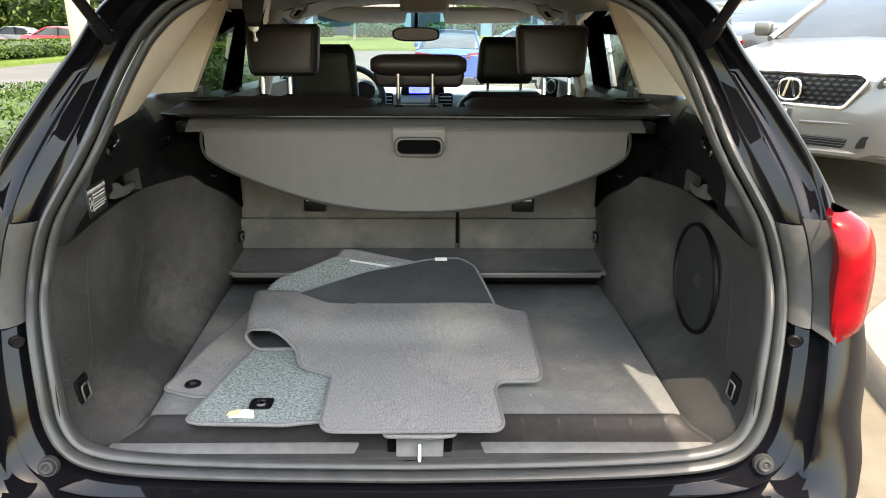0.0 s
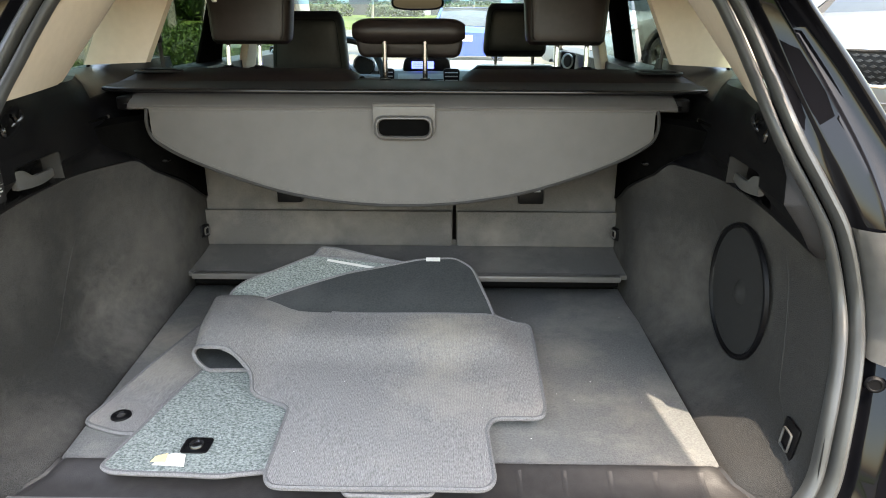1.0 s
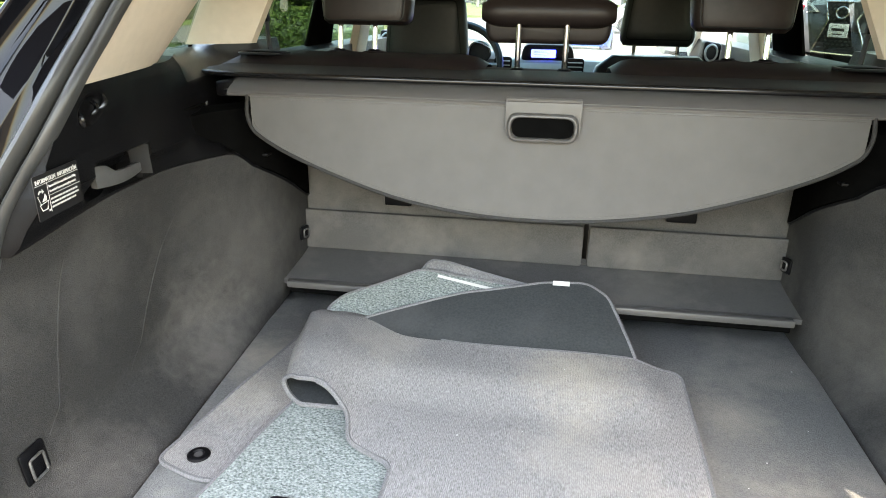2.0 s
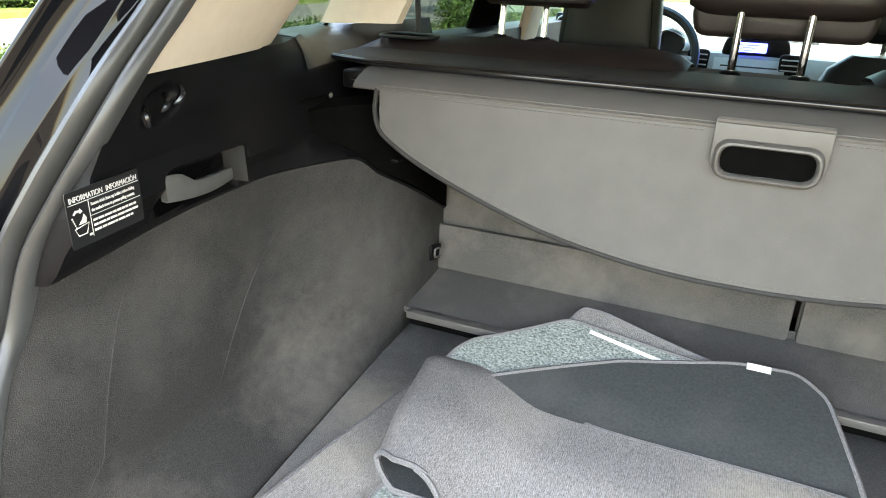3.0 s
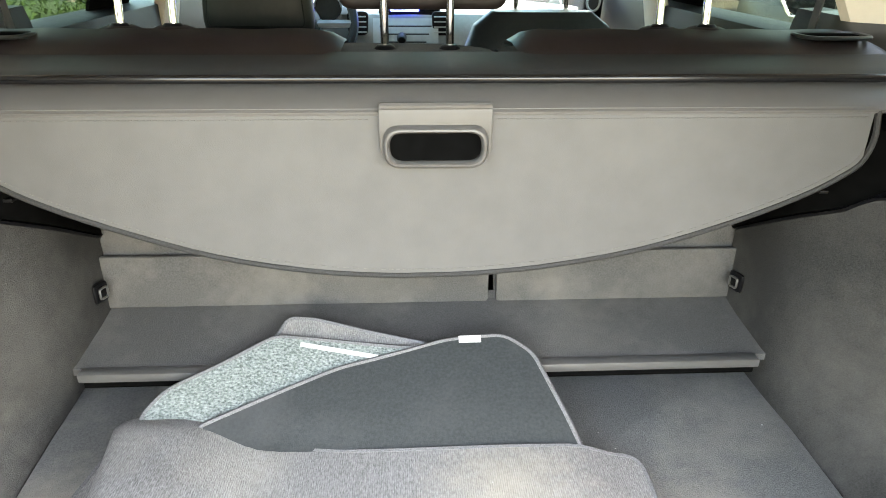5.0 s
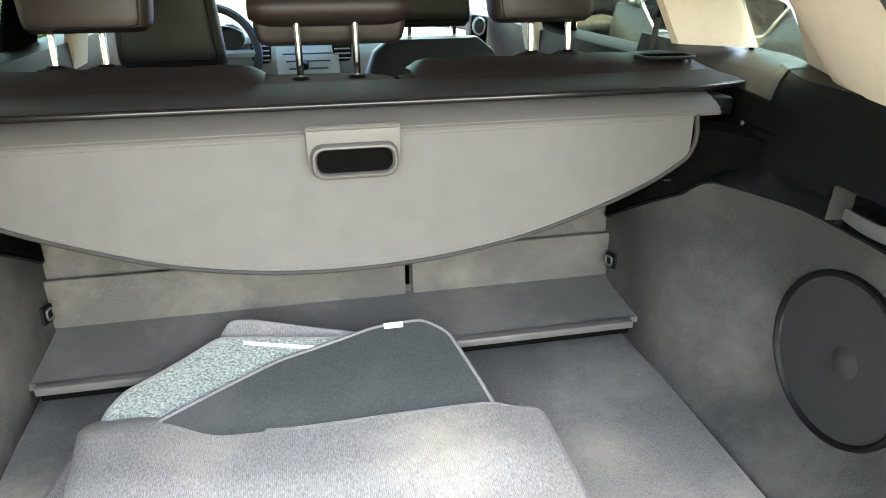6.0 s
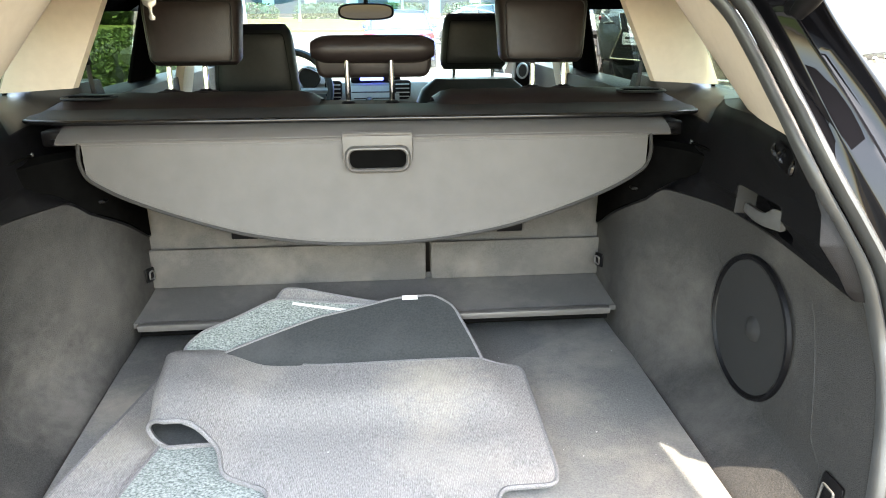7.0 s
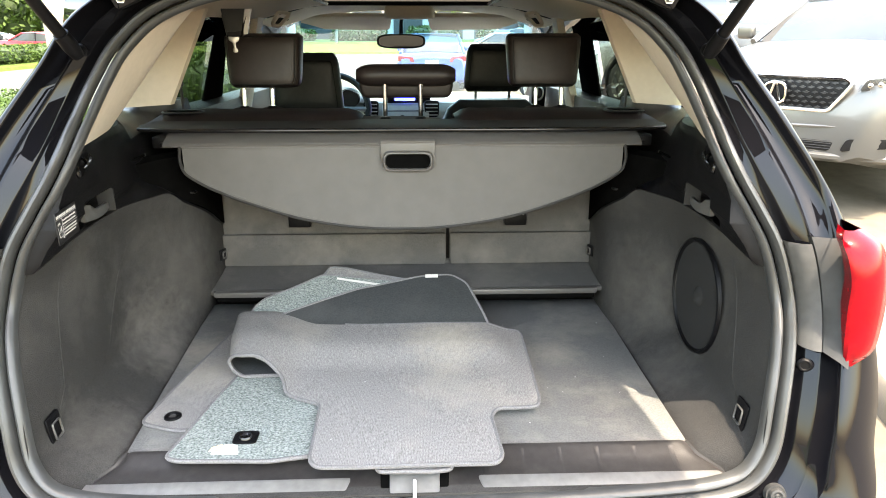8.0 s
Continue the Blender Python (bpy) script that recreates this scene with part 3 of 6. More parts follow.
for s in (1, -1):
    part("door_panel", box(s * .69 - .03, s * .69 + .03, 2.25, 4.3, .36, 1.10, .02), BLACKPL, suv)
    for y in (1.98, 4.62):
        w = part("wheel", lathe([(.0, -.10), (.20, -.11), (.33, -.11), (.36, -.08), (.365, 0), (.36, .08), (.33, .11), (.2, .11), (0, .10)], 32, pose(s * .80, y, .365, 0, 90, 0)), TYRE, suv)
        part("rim", lathe([(.0, .0), (.05, .02), (.21, .0), (.235, .02), (.24, -.02)], 24, pose(s * .915, y, .365, 0, s * 90, 0)), STEEL, w)

# tail lamps, the trim between lamp and jamb, plugs, buffers
for s in (1, -1):
    lampcurve = [(.806, 1.148, .932, .815, 1.152, .928), (.801, 1.148, .965, .875, 1.185, .942), (.799, 1.150, 1.0, .886, 1.19, .985), (.797, 1.152, 1.045, .892, 1.20, 1.045),
                 (.797, 1.155, 1.085, .888, 1.205, 1.095), (.790, 1.165, 1.125, .880, 1.21, 1.128), (.785, 1.18, 1.15, .866, 1.215, 1.148), (.80, 1.205, 1.166, .836, 1.225, 1.166)]
    rowsl = []
    for xa, ya, za, xb, yb, zb in [[v + o for v, o in zip(r, (-.019, -.030, .010, -.019, -.030, .010))] for r in lampcurve]:
        a, b = Vector((xa, ya, za)), Vector((xb, yb, zb))
        wd_ = (b - a).length
        mid = (a + b) / 2 + Vector((.10 * wd_, -.20 * wd_, 0))
        c = b + Vector((.008, .16, .0))
        rowsl.append([(s * p.x, p.y, p.z) for p in (a + Vector((.012, .040, 0)), a, a.lerp(mid, .12) + Vector((0, -.005, 0)), a.lerp(mid, .55) + Vector((.002, -.006, 0)), mid, mid.lerp(b, .6) + Vector((.006, -.004, 0)), b, c)])
    fine = [curve_through(col, 25) for col in zip(*rowsl)]
    lamp = part("tail_lamp", loft([list(r) for r in zip(*fine)], caps=False), RED, suv, "glossy red tail lamp")

    def jamb(z, u, lift):
        """A point on the jamb at a height, u of the way from the seal to the outer edge."""
        def at(ring):
            for a_, b_ in zip(ring, ring[1:]):
                if a_.z <= z <= b_.z and b_.x > .5:
                    return a_.lerp(b_, (z - a_.z) / max(1e-6, b_.z - a_.z))
        p_ = at(S).lerp(at(E), u)
        return (s * p_.x, p_.y - lift, z)

    # matt panel beside the lamp and the paler strip next to the seal
    hs = [.958 + .18 * k / 12 for k in range(13)]
    part("lamp_side_strip", loft([[jamb(z, -.03, -.006), jamb(z, -.02, .010), jamb(z, .01, .020), jamb(z, .20, .029), jamb(z, .38, .026), jamb(z, .41, .014)] for z in hs], caps=False), STRIPGREY, suv, "grey plastic strip beside the seal")
    part("lamp_side_panel", loft([[jamb(z, .40, .004), jamb(z, .43, .022), jamb(z - .010 * g, .74, .026), jamb(z - .020 * g, .97, .020), jamb(z - .020 * g, .99, -.01)] for z, g in [(.958 + .192 * k / 12, 1 - k / 12) for k in range(13)]]), LAMPTRIM, suv, "matt grey panel beside the lamp")
    part("jamb_plug", lathe([(.0, .0012), (.0075, .0012), (.0085, .0022), (.0105, .0022), (.0125, .0005), (.0135, -.003)], 24, pose(s * .7345, 1.1435, .928, 90, 0, s * -22)), BLACKPL, suv)
    part("rubber_buffer", lathe([(0, .009), (.003, .010), (.005, .008), (.009, .0105), (.0125, .0095), (.014, .006), (.0145, .001), (.018, .0015), (.020, -.008)], 24, pose(s * .675, 1.066, .708, 72, 0, s * -8)), LAMPTRIM, suv, "round rubber buffer on the jamb")
    # gas strut from the pillar to the tailgate
    a, b = Vector((s * .572, 1.33, 1.475)), Vector((s * .655, .98, 1.86))
    strut = part("gas_strut", tube([a.lerp(b, .06), a.lerp(b, .5), a.lerp(b, 1.0)], .0105, 12), BLACKPL, suv, "black gas strut of the tailgate")
    part("strut_socket", tube([a - (b - a).normalized() * .012, a.lerp(b, .02), a.lerp(b, .075)], [.011, .0145, .0135], 12), BLACKPL, strut)
    part("strut_ball", lathe([(0, .016), (.006, .014), (.008, .006), (.008, 0), (.011, -.004), (.012, -.02)], 16, pose(s * .575, 1.34, 1.475, 90, 0, 0)), BLACKPL, strut)

# hinges of the tailgate
for s in (1, -1):
    hg = part("gate_hinge", prism(rounded([(.44, 1.585), (.53, 1.545), (.545, 1.575), (.46, 1.625)], .008), lambda u, v, w: (s * u, 1.43 + w, v), .03, .004), PAINT, suv, "black tailgate hinge with its bolts")
    for u, v in ((.465, 1.598), (.52, 1.568)):
        part("bolt", lathe([(0, .009), (.006, .009), (.0075, .006), (.0075, 0), (.011, 0), (.011, -.003)], 6, pose(s * u, 1.428, v, 90, 0, 0)), STEEL, hg)
    part("wiring_boot", tube(curve_through([(s * .415, 1.46, 1.60), (s * .41, 1.40, 1.645), (s * .40, 1.43, 1.70)], 13), [.011 + .002 * (k % 2) for k in range(13)], 8), BLACKPL, suv, "ribbed black wiring boot")

# the raised tailgate overhead
gate = thing("tailgate", (0, 1.5, 1.70), "black tailgate raised above the opening", "car tailgate")
rowsg = []
for y, z, w in ((1.64, 1.705, .60), (1.50, 1.735, .61), (1.30, 1.80, .72), (.98, 1.91, .772), (.70, 1.98, .815), (.45, 1.97, .83)):
    rowsg.append([(x * w, y, z + .03 * (1 - x * x)) for x in (-1, -.6, 0, .6, 1)])
part("gate_panel", loft(rowsg), PAINT, gate)
part("gate_lining", loft([[(p[0] * .96, p[1], p[2] - .05) for p in r] for r in rowsg]), BLACKPL, gate)

# ---------- cargo bay ----------
def wall_x(y, z, s=1):
    """Half width of the carpeted side: a ramp from the floor's edge, a flat wall, the wheelhouse bulging in."""
    edge = (.571 if s > 0 else .545 + .063 * (max(y, 1.15) - 1.21)) + .055 * (1 - smoothstep(1.12, 1.225, y))
    prof = smoothstep(.70, .80, z) ** .8
    flat = .684 - .012 * smoothstep(.95, 1.1, z)
    low = 1 - smoothstep(.90, 1.06, z)
    bulge = .118 * smoothstep(1.60, 1.97, y) * (1 - low) + .120 * smoothstep(1.58, 1.90, y) * low
    return edge + (flat - bulge - edge) * prof


def floor_z(y):
    """The cargo floor."""
    return .72


def top_z(y):
    d = max(0.0, y - 1.765)
    return 1.090 + .025 * smoothstep(1.2, 1.5, y) - .56 * d * smoothstep(0, .07, d)


def seal_at(z):
    """The opening's edge (x, y) at a height."""
    up_ = [q for q in S if q.x > .3]
    for a, b in zip(up_, up_[1:]):
        if a.z <= z <= b.z:
            t = (z - a.z) / max(1e-6, b.z - a.z)
            return a.x + (b.x - a.x) * t, a.y + (b.y - a.y) * t
    return up_[0].x, up_[0].y


def start_y(z):
    return seal_at(max(z, .72))[1] + .012 - .014 * (1 - smoothstep(.80, .95, z))


def panel_inset(y, z):
    """How far the black side panel leans inward towards the opening."""
    d = max(0.0, 1.558 - y)
    return .016 * min(1.0, max(0.0, (1.80 - y) / .242)) + .04 * d + .10 * d * d + .020 * smoothstep(1.19, 1.26, z) * (1 - smoothstep(1.40, 1.56, y))


def wall_full(y, z, s=1):
    f = (y - start_y(z)) / (2.06 - start_y(z))
    return wall_x(y, z, s) + max(0.0, 1 - f / .42) * max(-.03, seal_at(max(z, .72))[0] - .036 - wall_x(y, z, s)) * smoothstep(.72, .80, z)


for s in (1, -1):
    rowsw = []
    for i in range(49):
        f = (i / 48) ** 1.7
        row = []
        for j in range(27):
            z = .70 + .398 * j / 26
            for _ in range(3):
                y = start_y(z) + f * (2.06 - start_y(z))
                z = .70 + (top_z(y) - .70) * j / 26
            row.append((s * wall_full(y, z, s), y, z))
        rowsw.append(row)
    w = part("side_lining", loft(rowsw), LINER, suv, "charcoal carpet lining with dust marks")
    # seams pressed into the lining
    for low, high, bow in (((1.482, .786), (1.66, 1.034), -.012), ((1.27, .80), (1.377, 1.044), -.006)):
        line = [(low[0] + (high[0] - low[0]) * k / 14 + bow * math.sin(k / 14 * math.pi) - .03 * max(0, 2 - k) / 2, low[1] + (high[1] - low[1]) * k / 14) for k in range(15)]
        part("lining_seam", tube([(s * (wall_full(ys, zs, s) + .0006), ys, zs) for ys, zs in line], [.0010 + .0012 * math.sin(k / 14 * math.pi) for k in range(15)], 6), LINER, w)
    # black upper panel with a moulded pocket for the lever
    LEVELS = ((.008, -.012), (-.004, 0), (.648, .025), (.660, 1.16), (.664, 1.20), (.667, 1.250), (.669, 1.284), (.674, 1.300), (.72, 1.302))
    fine_ = [0.0, 1.0] + [1 + k / 4 for k in range(1, 5)] + [2 + k / 14 for k in range(1, 15)] + [3 + k / 14 for k in range(1, 15)] + [4 + k / 12 for k in range(1, 13)] + [5 + k / 9 for k in range(1, 10)] + [6.5, 7.0, 8.0]
    rowsu = []
    for k in range(201):
        f = (k / 200) ** 1.3
        base = []
        for q, (dx, z1) in enumerate(LEVELS):
            z = 1.098 + z1 if q < 3 else z1
            y = start_y(z) + f * (2.22 - start_y(z))
            zt = top_z(min(y, 2.06))
            lo = wall_x(min(y, 2.06), zt)
            if q < 2:
                x, z = lo + dx, zt + z1
            elif q == 2:
                x, z = max(lo, dx), zt + z1
            else:
                # the top swells outward into the foot of the window pillar
                swell = .092 * smoothstep(1.64, 1.93, y) - .085 * smoothstep(1.97, 2.10, y)
                x = dx + swell * (0, 0, 0, 0, 0, .30, .75, 1, 1)[q]
                z = (z if zt > 1.0 or q > 3 else zt + .1) + (.012 * smoothstep(1.95, 2.08, y) if q > 6 else 0)
            x -= panel_inset(y, z) * (0, 0, .5, 1, 1, 1, 1, 1, .6)[q]
            x += (1 - smoothstep(0, .014, f)) * max(-.075, seal_at(z)[0] - .030 - x)
            base.append((x, y, z))
        row = []
        for u in fine_:
            q = min(int(u), 7)
            (xa, ya, za), (xb, yb, zb) = base[q], base[q + 1]
            t = u - q
            x, y, z = xa + (xb - xa) * t, ya + (yb - ya) * t, za + (zb - za) * t
            if 1 < u < 7:
                hu, hv = (y - 1.398) * .937 + (z - 1.260) * .35, (z - 1.260) * .937 - (y - 1.398) * .35
                x += .013 * (1 - smoothstep(.45, 1.0, math.hypot(hu / .040, hv / .021)))
                x += .045 * smoothstep(1.396, 1.430, y) * (1 - smoothstep(1.5515, 1.5570, y)) * smoothstep(1.118, 1.126, z) * (1 - smoothstep(1.164, 1.181, z))
            row.append((s * x, y, z))
        rowsu.append(row)
    up = part("upper_side_panel", loft(rowsu), BLACKPL, suv, "black grained plastic side panel")
    # overlay on the shoulder by the quarter window; window light put into its colour
    part("shoulder_sheen", loft([[(x - s * .0022, y, z + .0012) for x, y, z in row[46:]] for row in rowsu if 1.75 < row[50][1] < 2.16]), SHEENPL, up, "black panel shoulder, paler and glossier for the window light it catches")
    # seat release lever in the pocket
    x0 = .660
    lev = []
    for k in range(15):
        t = k / 14
        belly = .0035 * math.sin(math.pi * t)
        lo, hi = 1.1400 - .003 * t - belly, 1.1725 - .015 * smoothstep(.16, .42, t) - .0045 * t
        xx = .648 - .012 * math.sin(math.pi * min(1, .25 + t * .7))
        yy = 1.402 + .124 * t
        lev.append([(s * (xx + .010), yy, lo + .001), (s * (xx + .002), yy, lo), (s * xx, yy, lo + .003), (s * (xx + .0005), yy, hi - .003), (s * (xx + .0025), yy, hi), (s * (xx + .010), yy, hi - .001)])
    # Pocket end in paler plastic: the daylight on it is put into the colour
    part("pocket_end_lit", loft([[(s * (.6442 + d), 1.5535 - .004 * k / 10 - d * .12, 1.1265 + .0515 * k / 10) for d in (0, .004, .012, .024, .036)] for k in range(11)]), LAMPTRIM, up, "end wall of the lever pocket, lightened for the daylight it faces")
    lever = part("seat_release_lever", loft(lev, True, True), SILVERPL, up, "silver seat release lever")
    part("lever_mark", prism([(1.416, 1.1475), (1.427, 1.1475), (1.4255, 1.1495), (1.418, 1.1495), (1.418, 1.158), (1.416, 1.158)], lambda u, v, w: (s * (.6388 + w), u, v), .0012), STRIPGREY, lever)
    # bag hook
    hx = .0045 - panel_inset(1.428, 1.25)
    hk = part("bag_hook", tube(curve_through([(s * (.662 + hx), 1.434, 1.262), (s * (.654 + hx), 1.430, 1.258), (s * (.650 + hx), 1.425, 1.252), (s * (.654 + hx), 1.419, 1.246)], 12), [.0035] * 9 + [.003, .0025, .0015], 8), GLOSSPL, up, "black bag hook in a moulded dent")
    part("hook_rim", tube(curve_through([(s * (.662 + hx), 1.404, 1.254), (s * (.659 + hx), 1.401, 1.245), (s * (.658 + hx), 1.402, 1.236), (s * (.661 + hx), 1.406, 1.229)], 12), [.0015 + .0035 * math.sin(k / 11 * math.pi) for k in range(12)], 8), GLOSSPL, hk)
    part("hook_rim", tube(curve_through([(s * (.662 + hx), 1.446, 1.250), (s * (.659 + hx), 1.452, 1.253), (s * (.658 + hx), 1.457, 1.260), (s * (.661 + hx), 1.459, 1.269)], 12), [.0015 + .0028 * math.sin(k / 11 * math.pi) for k in range(12)], 8), GLOSSPL, hk)
    hk.location = (0, -.030, .008)
    for zz in (1.192, 1.208):
        part("trim_hole", lathe([(0, .002), (.004, .002), (.005, 0)], 10, pose(s * .6655, 1.80, zz, 0, s * -90, 0)), SILVERPL, up)
    for zz in (1.196, 1.210):
        part("trim_slot", box(s * .6605 - .002, s * .6605 + .002, 1.70, 1.785, zz - .003, zz + .002, .001), VOID, up)
    # black wedge over the wheelhouse; the cover's shade is put into its gloss-free black
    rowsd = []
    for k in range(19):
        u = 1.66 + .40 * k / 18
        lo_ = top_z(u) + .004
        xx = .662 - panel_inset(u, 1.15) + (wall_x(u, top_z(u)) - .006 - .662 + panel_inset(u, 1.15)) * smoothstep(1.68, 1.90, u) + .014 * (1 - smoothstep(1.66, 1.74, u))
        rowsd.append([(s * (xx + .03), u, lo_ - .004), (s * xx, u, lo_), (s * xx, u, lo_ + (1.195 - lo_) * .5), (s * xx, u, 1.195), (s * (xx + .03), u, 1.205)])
    part("wheelhouse_cap_dark", loft(rowsd), VOID, up, "black cap over the wheelhouse, kept dark for the shade under the cover")
    # side ledge under the cover with its track
    part("bracket_tab", box(s * .60 - .03, s * .60 + .03, 1.86, 1.93, 1.090, 1.096, .002), BLACKPL, up)
    # lashing eyes
    for ye, ze, sz in ((1.205, .79, .03), (2.008, .868, .018)):
        xe = wall_full(ye, ze, s) - .001
        sy_ = (wall_full(ye + .025, ze) - wall_full(ye - .025, ze)) / .05
        sz_ = (wall_full(ye, ze + .03) - wall_full(ye, ze - .03)) / .06
        if ye > 1.9:
            xe, sy_ = xe - .003, sy_ - .35
        plate = part("lashing_eye", prism(rounded([(-sz * .8, -sz), (sz * .8, -sz), (sz * .8, sz), (-sz * .8, sz)], .006, 2), lambda u, v, w: (s * (xe + sy_ * u + .35 * sz_ * v - w), ye + u, ze + v), .005, .002), BLACKPL, suv, "black lashing point with a folding steel eye")
        part("eye_ring", tube([(s * (xe + sy_ * u + .35 * sz_ * v - .008), ye + u, ze + v) for u, v in rounded([(-sz * .45, -sz * .55), (sz * .45, -sz * .55), (sz * .45, sz * .5), (-sz * .45, sz * .5)], .004, 2)], .0022, 6, True), SILVERPL, plate)

# loudspeaker grille in the lining
spk = thing("loudspeaker", (.684, 1.505, .79), "round black loudspeaker grille set in the carpeted side", "loudspeaker")
mface = pose(.680, 1.506, .920, 0, -90, 0) @ Matrix.Diagonal((1.055, 1.02, 1, 1))
mcap = pose(.679, 1.488, .925, 0, -90, 0)
part("grille", lathe([(0, .0025), (.028, .003), (.07, .0035), (.1, .003), (.122, .002)], 48, mface), MESHBLACK, spk)
part("dust_cap", lathe([(0, .0125), (.008, .0118), (.014, .0098), (.0185, .0065), (.022, .0035), (.026, .001)], 32, mcap), MESHBLACK, spk)
part("rim", lathe([(.118, .001), (.1205, .0060), (.1235, .0085), (.1275, .007), (.1295, 0)], 48, mface), BLACKPL, spk)

# floor board, sill plate, latch
part("cargo_floor", prism(rounded([(-.547, 1.212), (.571, 1.212), (.573, 1.5), (.580, 1.98), (-.594, 1.98), (-.574, 1.65), (-.562, 1.45)], .02), lambda u, v, w: (u, v, .70 + w), .02, .004), CARPET, suv, "charcoal cargo floor carpet, dusty and worn")
part("floor_joint", box(-.70, .70, 1.105, 1.99, .690, .699), LINER, suv)
rowsS = []
for y, z in ((1.098, .665), (1.102, .684), (1.112, .695), (1.135, .7005), (1.165, .7065), (1.192, .713), (1.208, .7225), (1.219, .7245), (1.224, .721), (1.225, .69)):
    w_ = .626 - .068 * smoothstep(1.115, 1.225, y)
    rowsS.append([(.012 + w_ * math.sin(k / 40 * math.pi / 2), y, z - (.007 if abs(k) == 40 else (.003 if abs(k) == 36 else 0))) for k in range(-40, 41, 2)])
sill = part("sill_plate", loft(rowsS), SILLPL, suv, "black scuffed plastic sill plate")
for k in range(6):
    x = .155 + .075 * k
    part("sill_rib", loft([[(sx, y, z + h) for sx, h in ((x - .005, 0), (x, .0009), (x + .005, 0))] for y, z in ((1.150, .7035), (1.165, .7065), (1.192, .713), (1.206, .7215))]), SILLPL, sill)
part("sill_insert", prism(rounded([(-.618, 1.120), (-.11, 1.114), (-.10, 1.148), (-.606, 1.146)], .006, 2), lambda u, v, w: (u, v, .6935 + (v - 1.112) * .225 + w), .004, .001), SILLGREY, sill, "grey worn strip of the sill plate")
part("sill_insert", prism(rounded([(.15, 1.114), (.618, 1.120), (.606, 1.146), (.14, 1.148)], .006, 2), lambda u, v, w: (u, v, .6935 + (v - 1.112) * .225 + w), .004, .001), SILLGREY, sill)
lat = part("latch_pocket", prism(rounded([(-.043, 1.099), (.083, 1.099), (.086, 1.168), (-.046, 1.168)], .014, 3), lambda u, v, w: (u, v, .684 + (v - 1.10) * .30 + w), .008, .003), VOID, suv, "dark latch pocket in the sill")
part("latch_striker", tube(curve_through([(.02, 1.104, .690), (.02, 1.100, .700), (.02, 1.108, .707), (.02, 1.125, .712), (.02, 1.132, .704)], 14), .0034, 8), WHITE, lat, "pale metal latch striker")
part("pocket_cover", prism(rounded([(-.026, 1.106), (.066, 1.106), (.068, 1.17), (-.028, 1.17)], .006, 3), lambda u, v, w: (u, v, .692 + (v - 1.106) * .42 + w), .006, .002), SILLGREY, lat, "grey latch cover")

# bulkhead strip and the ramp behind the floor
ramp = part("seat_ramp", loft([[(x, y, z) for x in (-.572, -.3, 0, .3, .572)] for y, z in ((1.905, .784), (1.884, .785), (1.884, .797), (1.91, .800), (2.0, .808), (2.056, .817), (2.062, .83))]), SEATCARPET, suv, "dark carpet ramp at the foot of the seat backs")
# Black lip of the strip; the shade below it is put into this colour
part("edge_lip_shade", box(-.546, .541, 1.868, 1.884, .771, .7855, .002), VOID, suv, "black lip under the edge strip, with the shade below it in its colour")
part("edge_strip", box(-.551, .546, 1.862, 1.884, .785, .8005, .003), COVERBAR, suv, "grey plastic edge strip")
# Dark sheet standing for the shade at the back below the ramp
part("under_seat_shade", box(-.56, .56, 1.982, 1.992, .69, .80), VOID, suv)

# ---------- rear seats ----------
def seat_back(x0, x1, label):
    seat = thing("bench_seat", ((x0 + x1) / 2, 2.15, .8), label, "car seat", "rear seats")
    w = x1 - x0
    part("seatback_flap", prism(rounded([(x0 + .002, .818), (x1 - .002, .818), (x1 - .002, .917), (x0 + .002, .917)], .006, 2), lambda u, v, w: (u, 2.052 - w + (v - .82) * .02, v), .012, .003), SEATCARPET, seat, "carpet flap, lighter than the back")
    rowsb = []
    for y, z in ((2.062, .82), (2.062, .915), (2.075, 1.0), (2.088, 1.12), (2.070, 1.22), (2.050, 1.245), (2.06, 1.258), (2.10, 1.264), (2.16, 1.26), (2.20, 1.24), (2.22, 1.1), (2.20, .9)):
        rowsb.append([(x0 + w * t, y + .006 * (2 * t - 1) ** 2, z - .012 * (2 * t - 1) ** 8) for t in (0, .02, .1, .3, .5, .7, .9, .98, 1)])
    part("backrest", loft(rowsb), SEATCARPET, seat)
    # leather top roll with its puckered cover
    rowst = []
    xa_, xb_ = (-.712, -.125) if x0 < 0 else (x0 + .012, .712)
    n = 26
    for k in range(n + 1):
        t = k / n
        end = min(1.0, min(t, 1 - t) * 16)
        h = .020 * end ** .5 + .0010 * math.sin(t * 31) * end
        rowst.append([(xa_ + (xb_ - xa_) * t, y, z + h * b) for y, z, b in ((1.958, 1.266, 0), (1.972, 1.268, .2), (2.005, 1.271, .65), (2.07, 1.274, 1.0), (2.13, 1.269, .8), (2.17, 1.256, .2))])
    part("top_roll", loft(rowst), BROWN, seat, "brown leather top of the seat back")
    return seat


seatL = seat_back(-.66, .117, "wide dark rear seat back with brown leather top")
seatR = seat_back(.127, .66, "narrow dark rear seat back with brown leather top")
for xa in (-.33, .33):
    host = seatL if xa < 0 else seatR
    an = part("tether_anchor", box(xa - .034, xa + .034, 2.045, 2.075, .938, .985, .005), BLACKPL, host)
    part("anchor_bar", box(xa - .024, xa + .024, 2.036, 2.046, .975, .980, .002), STEEL, an)


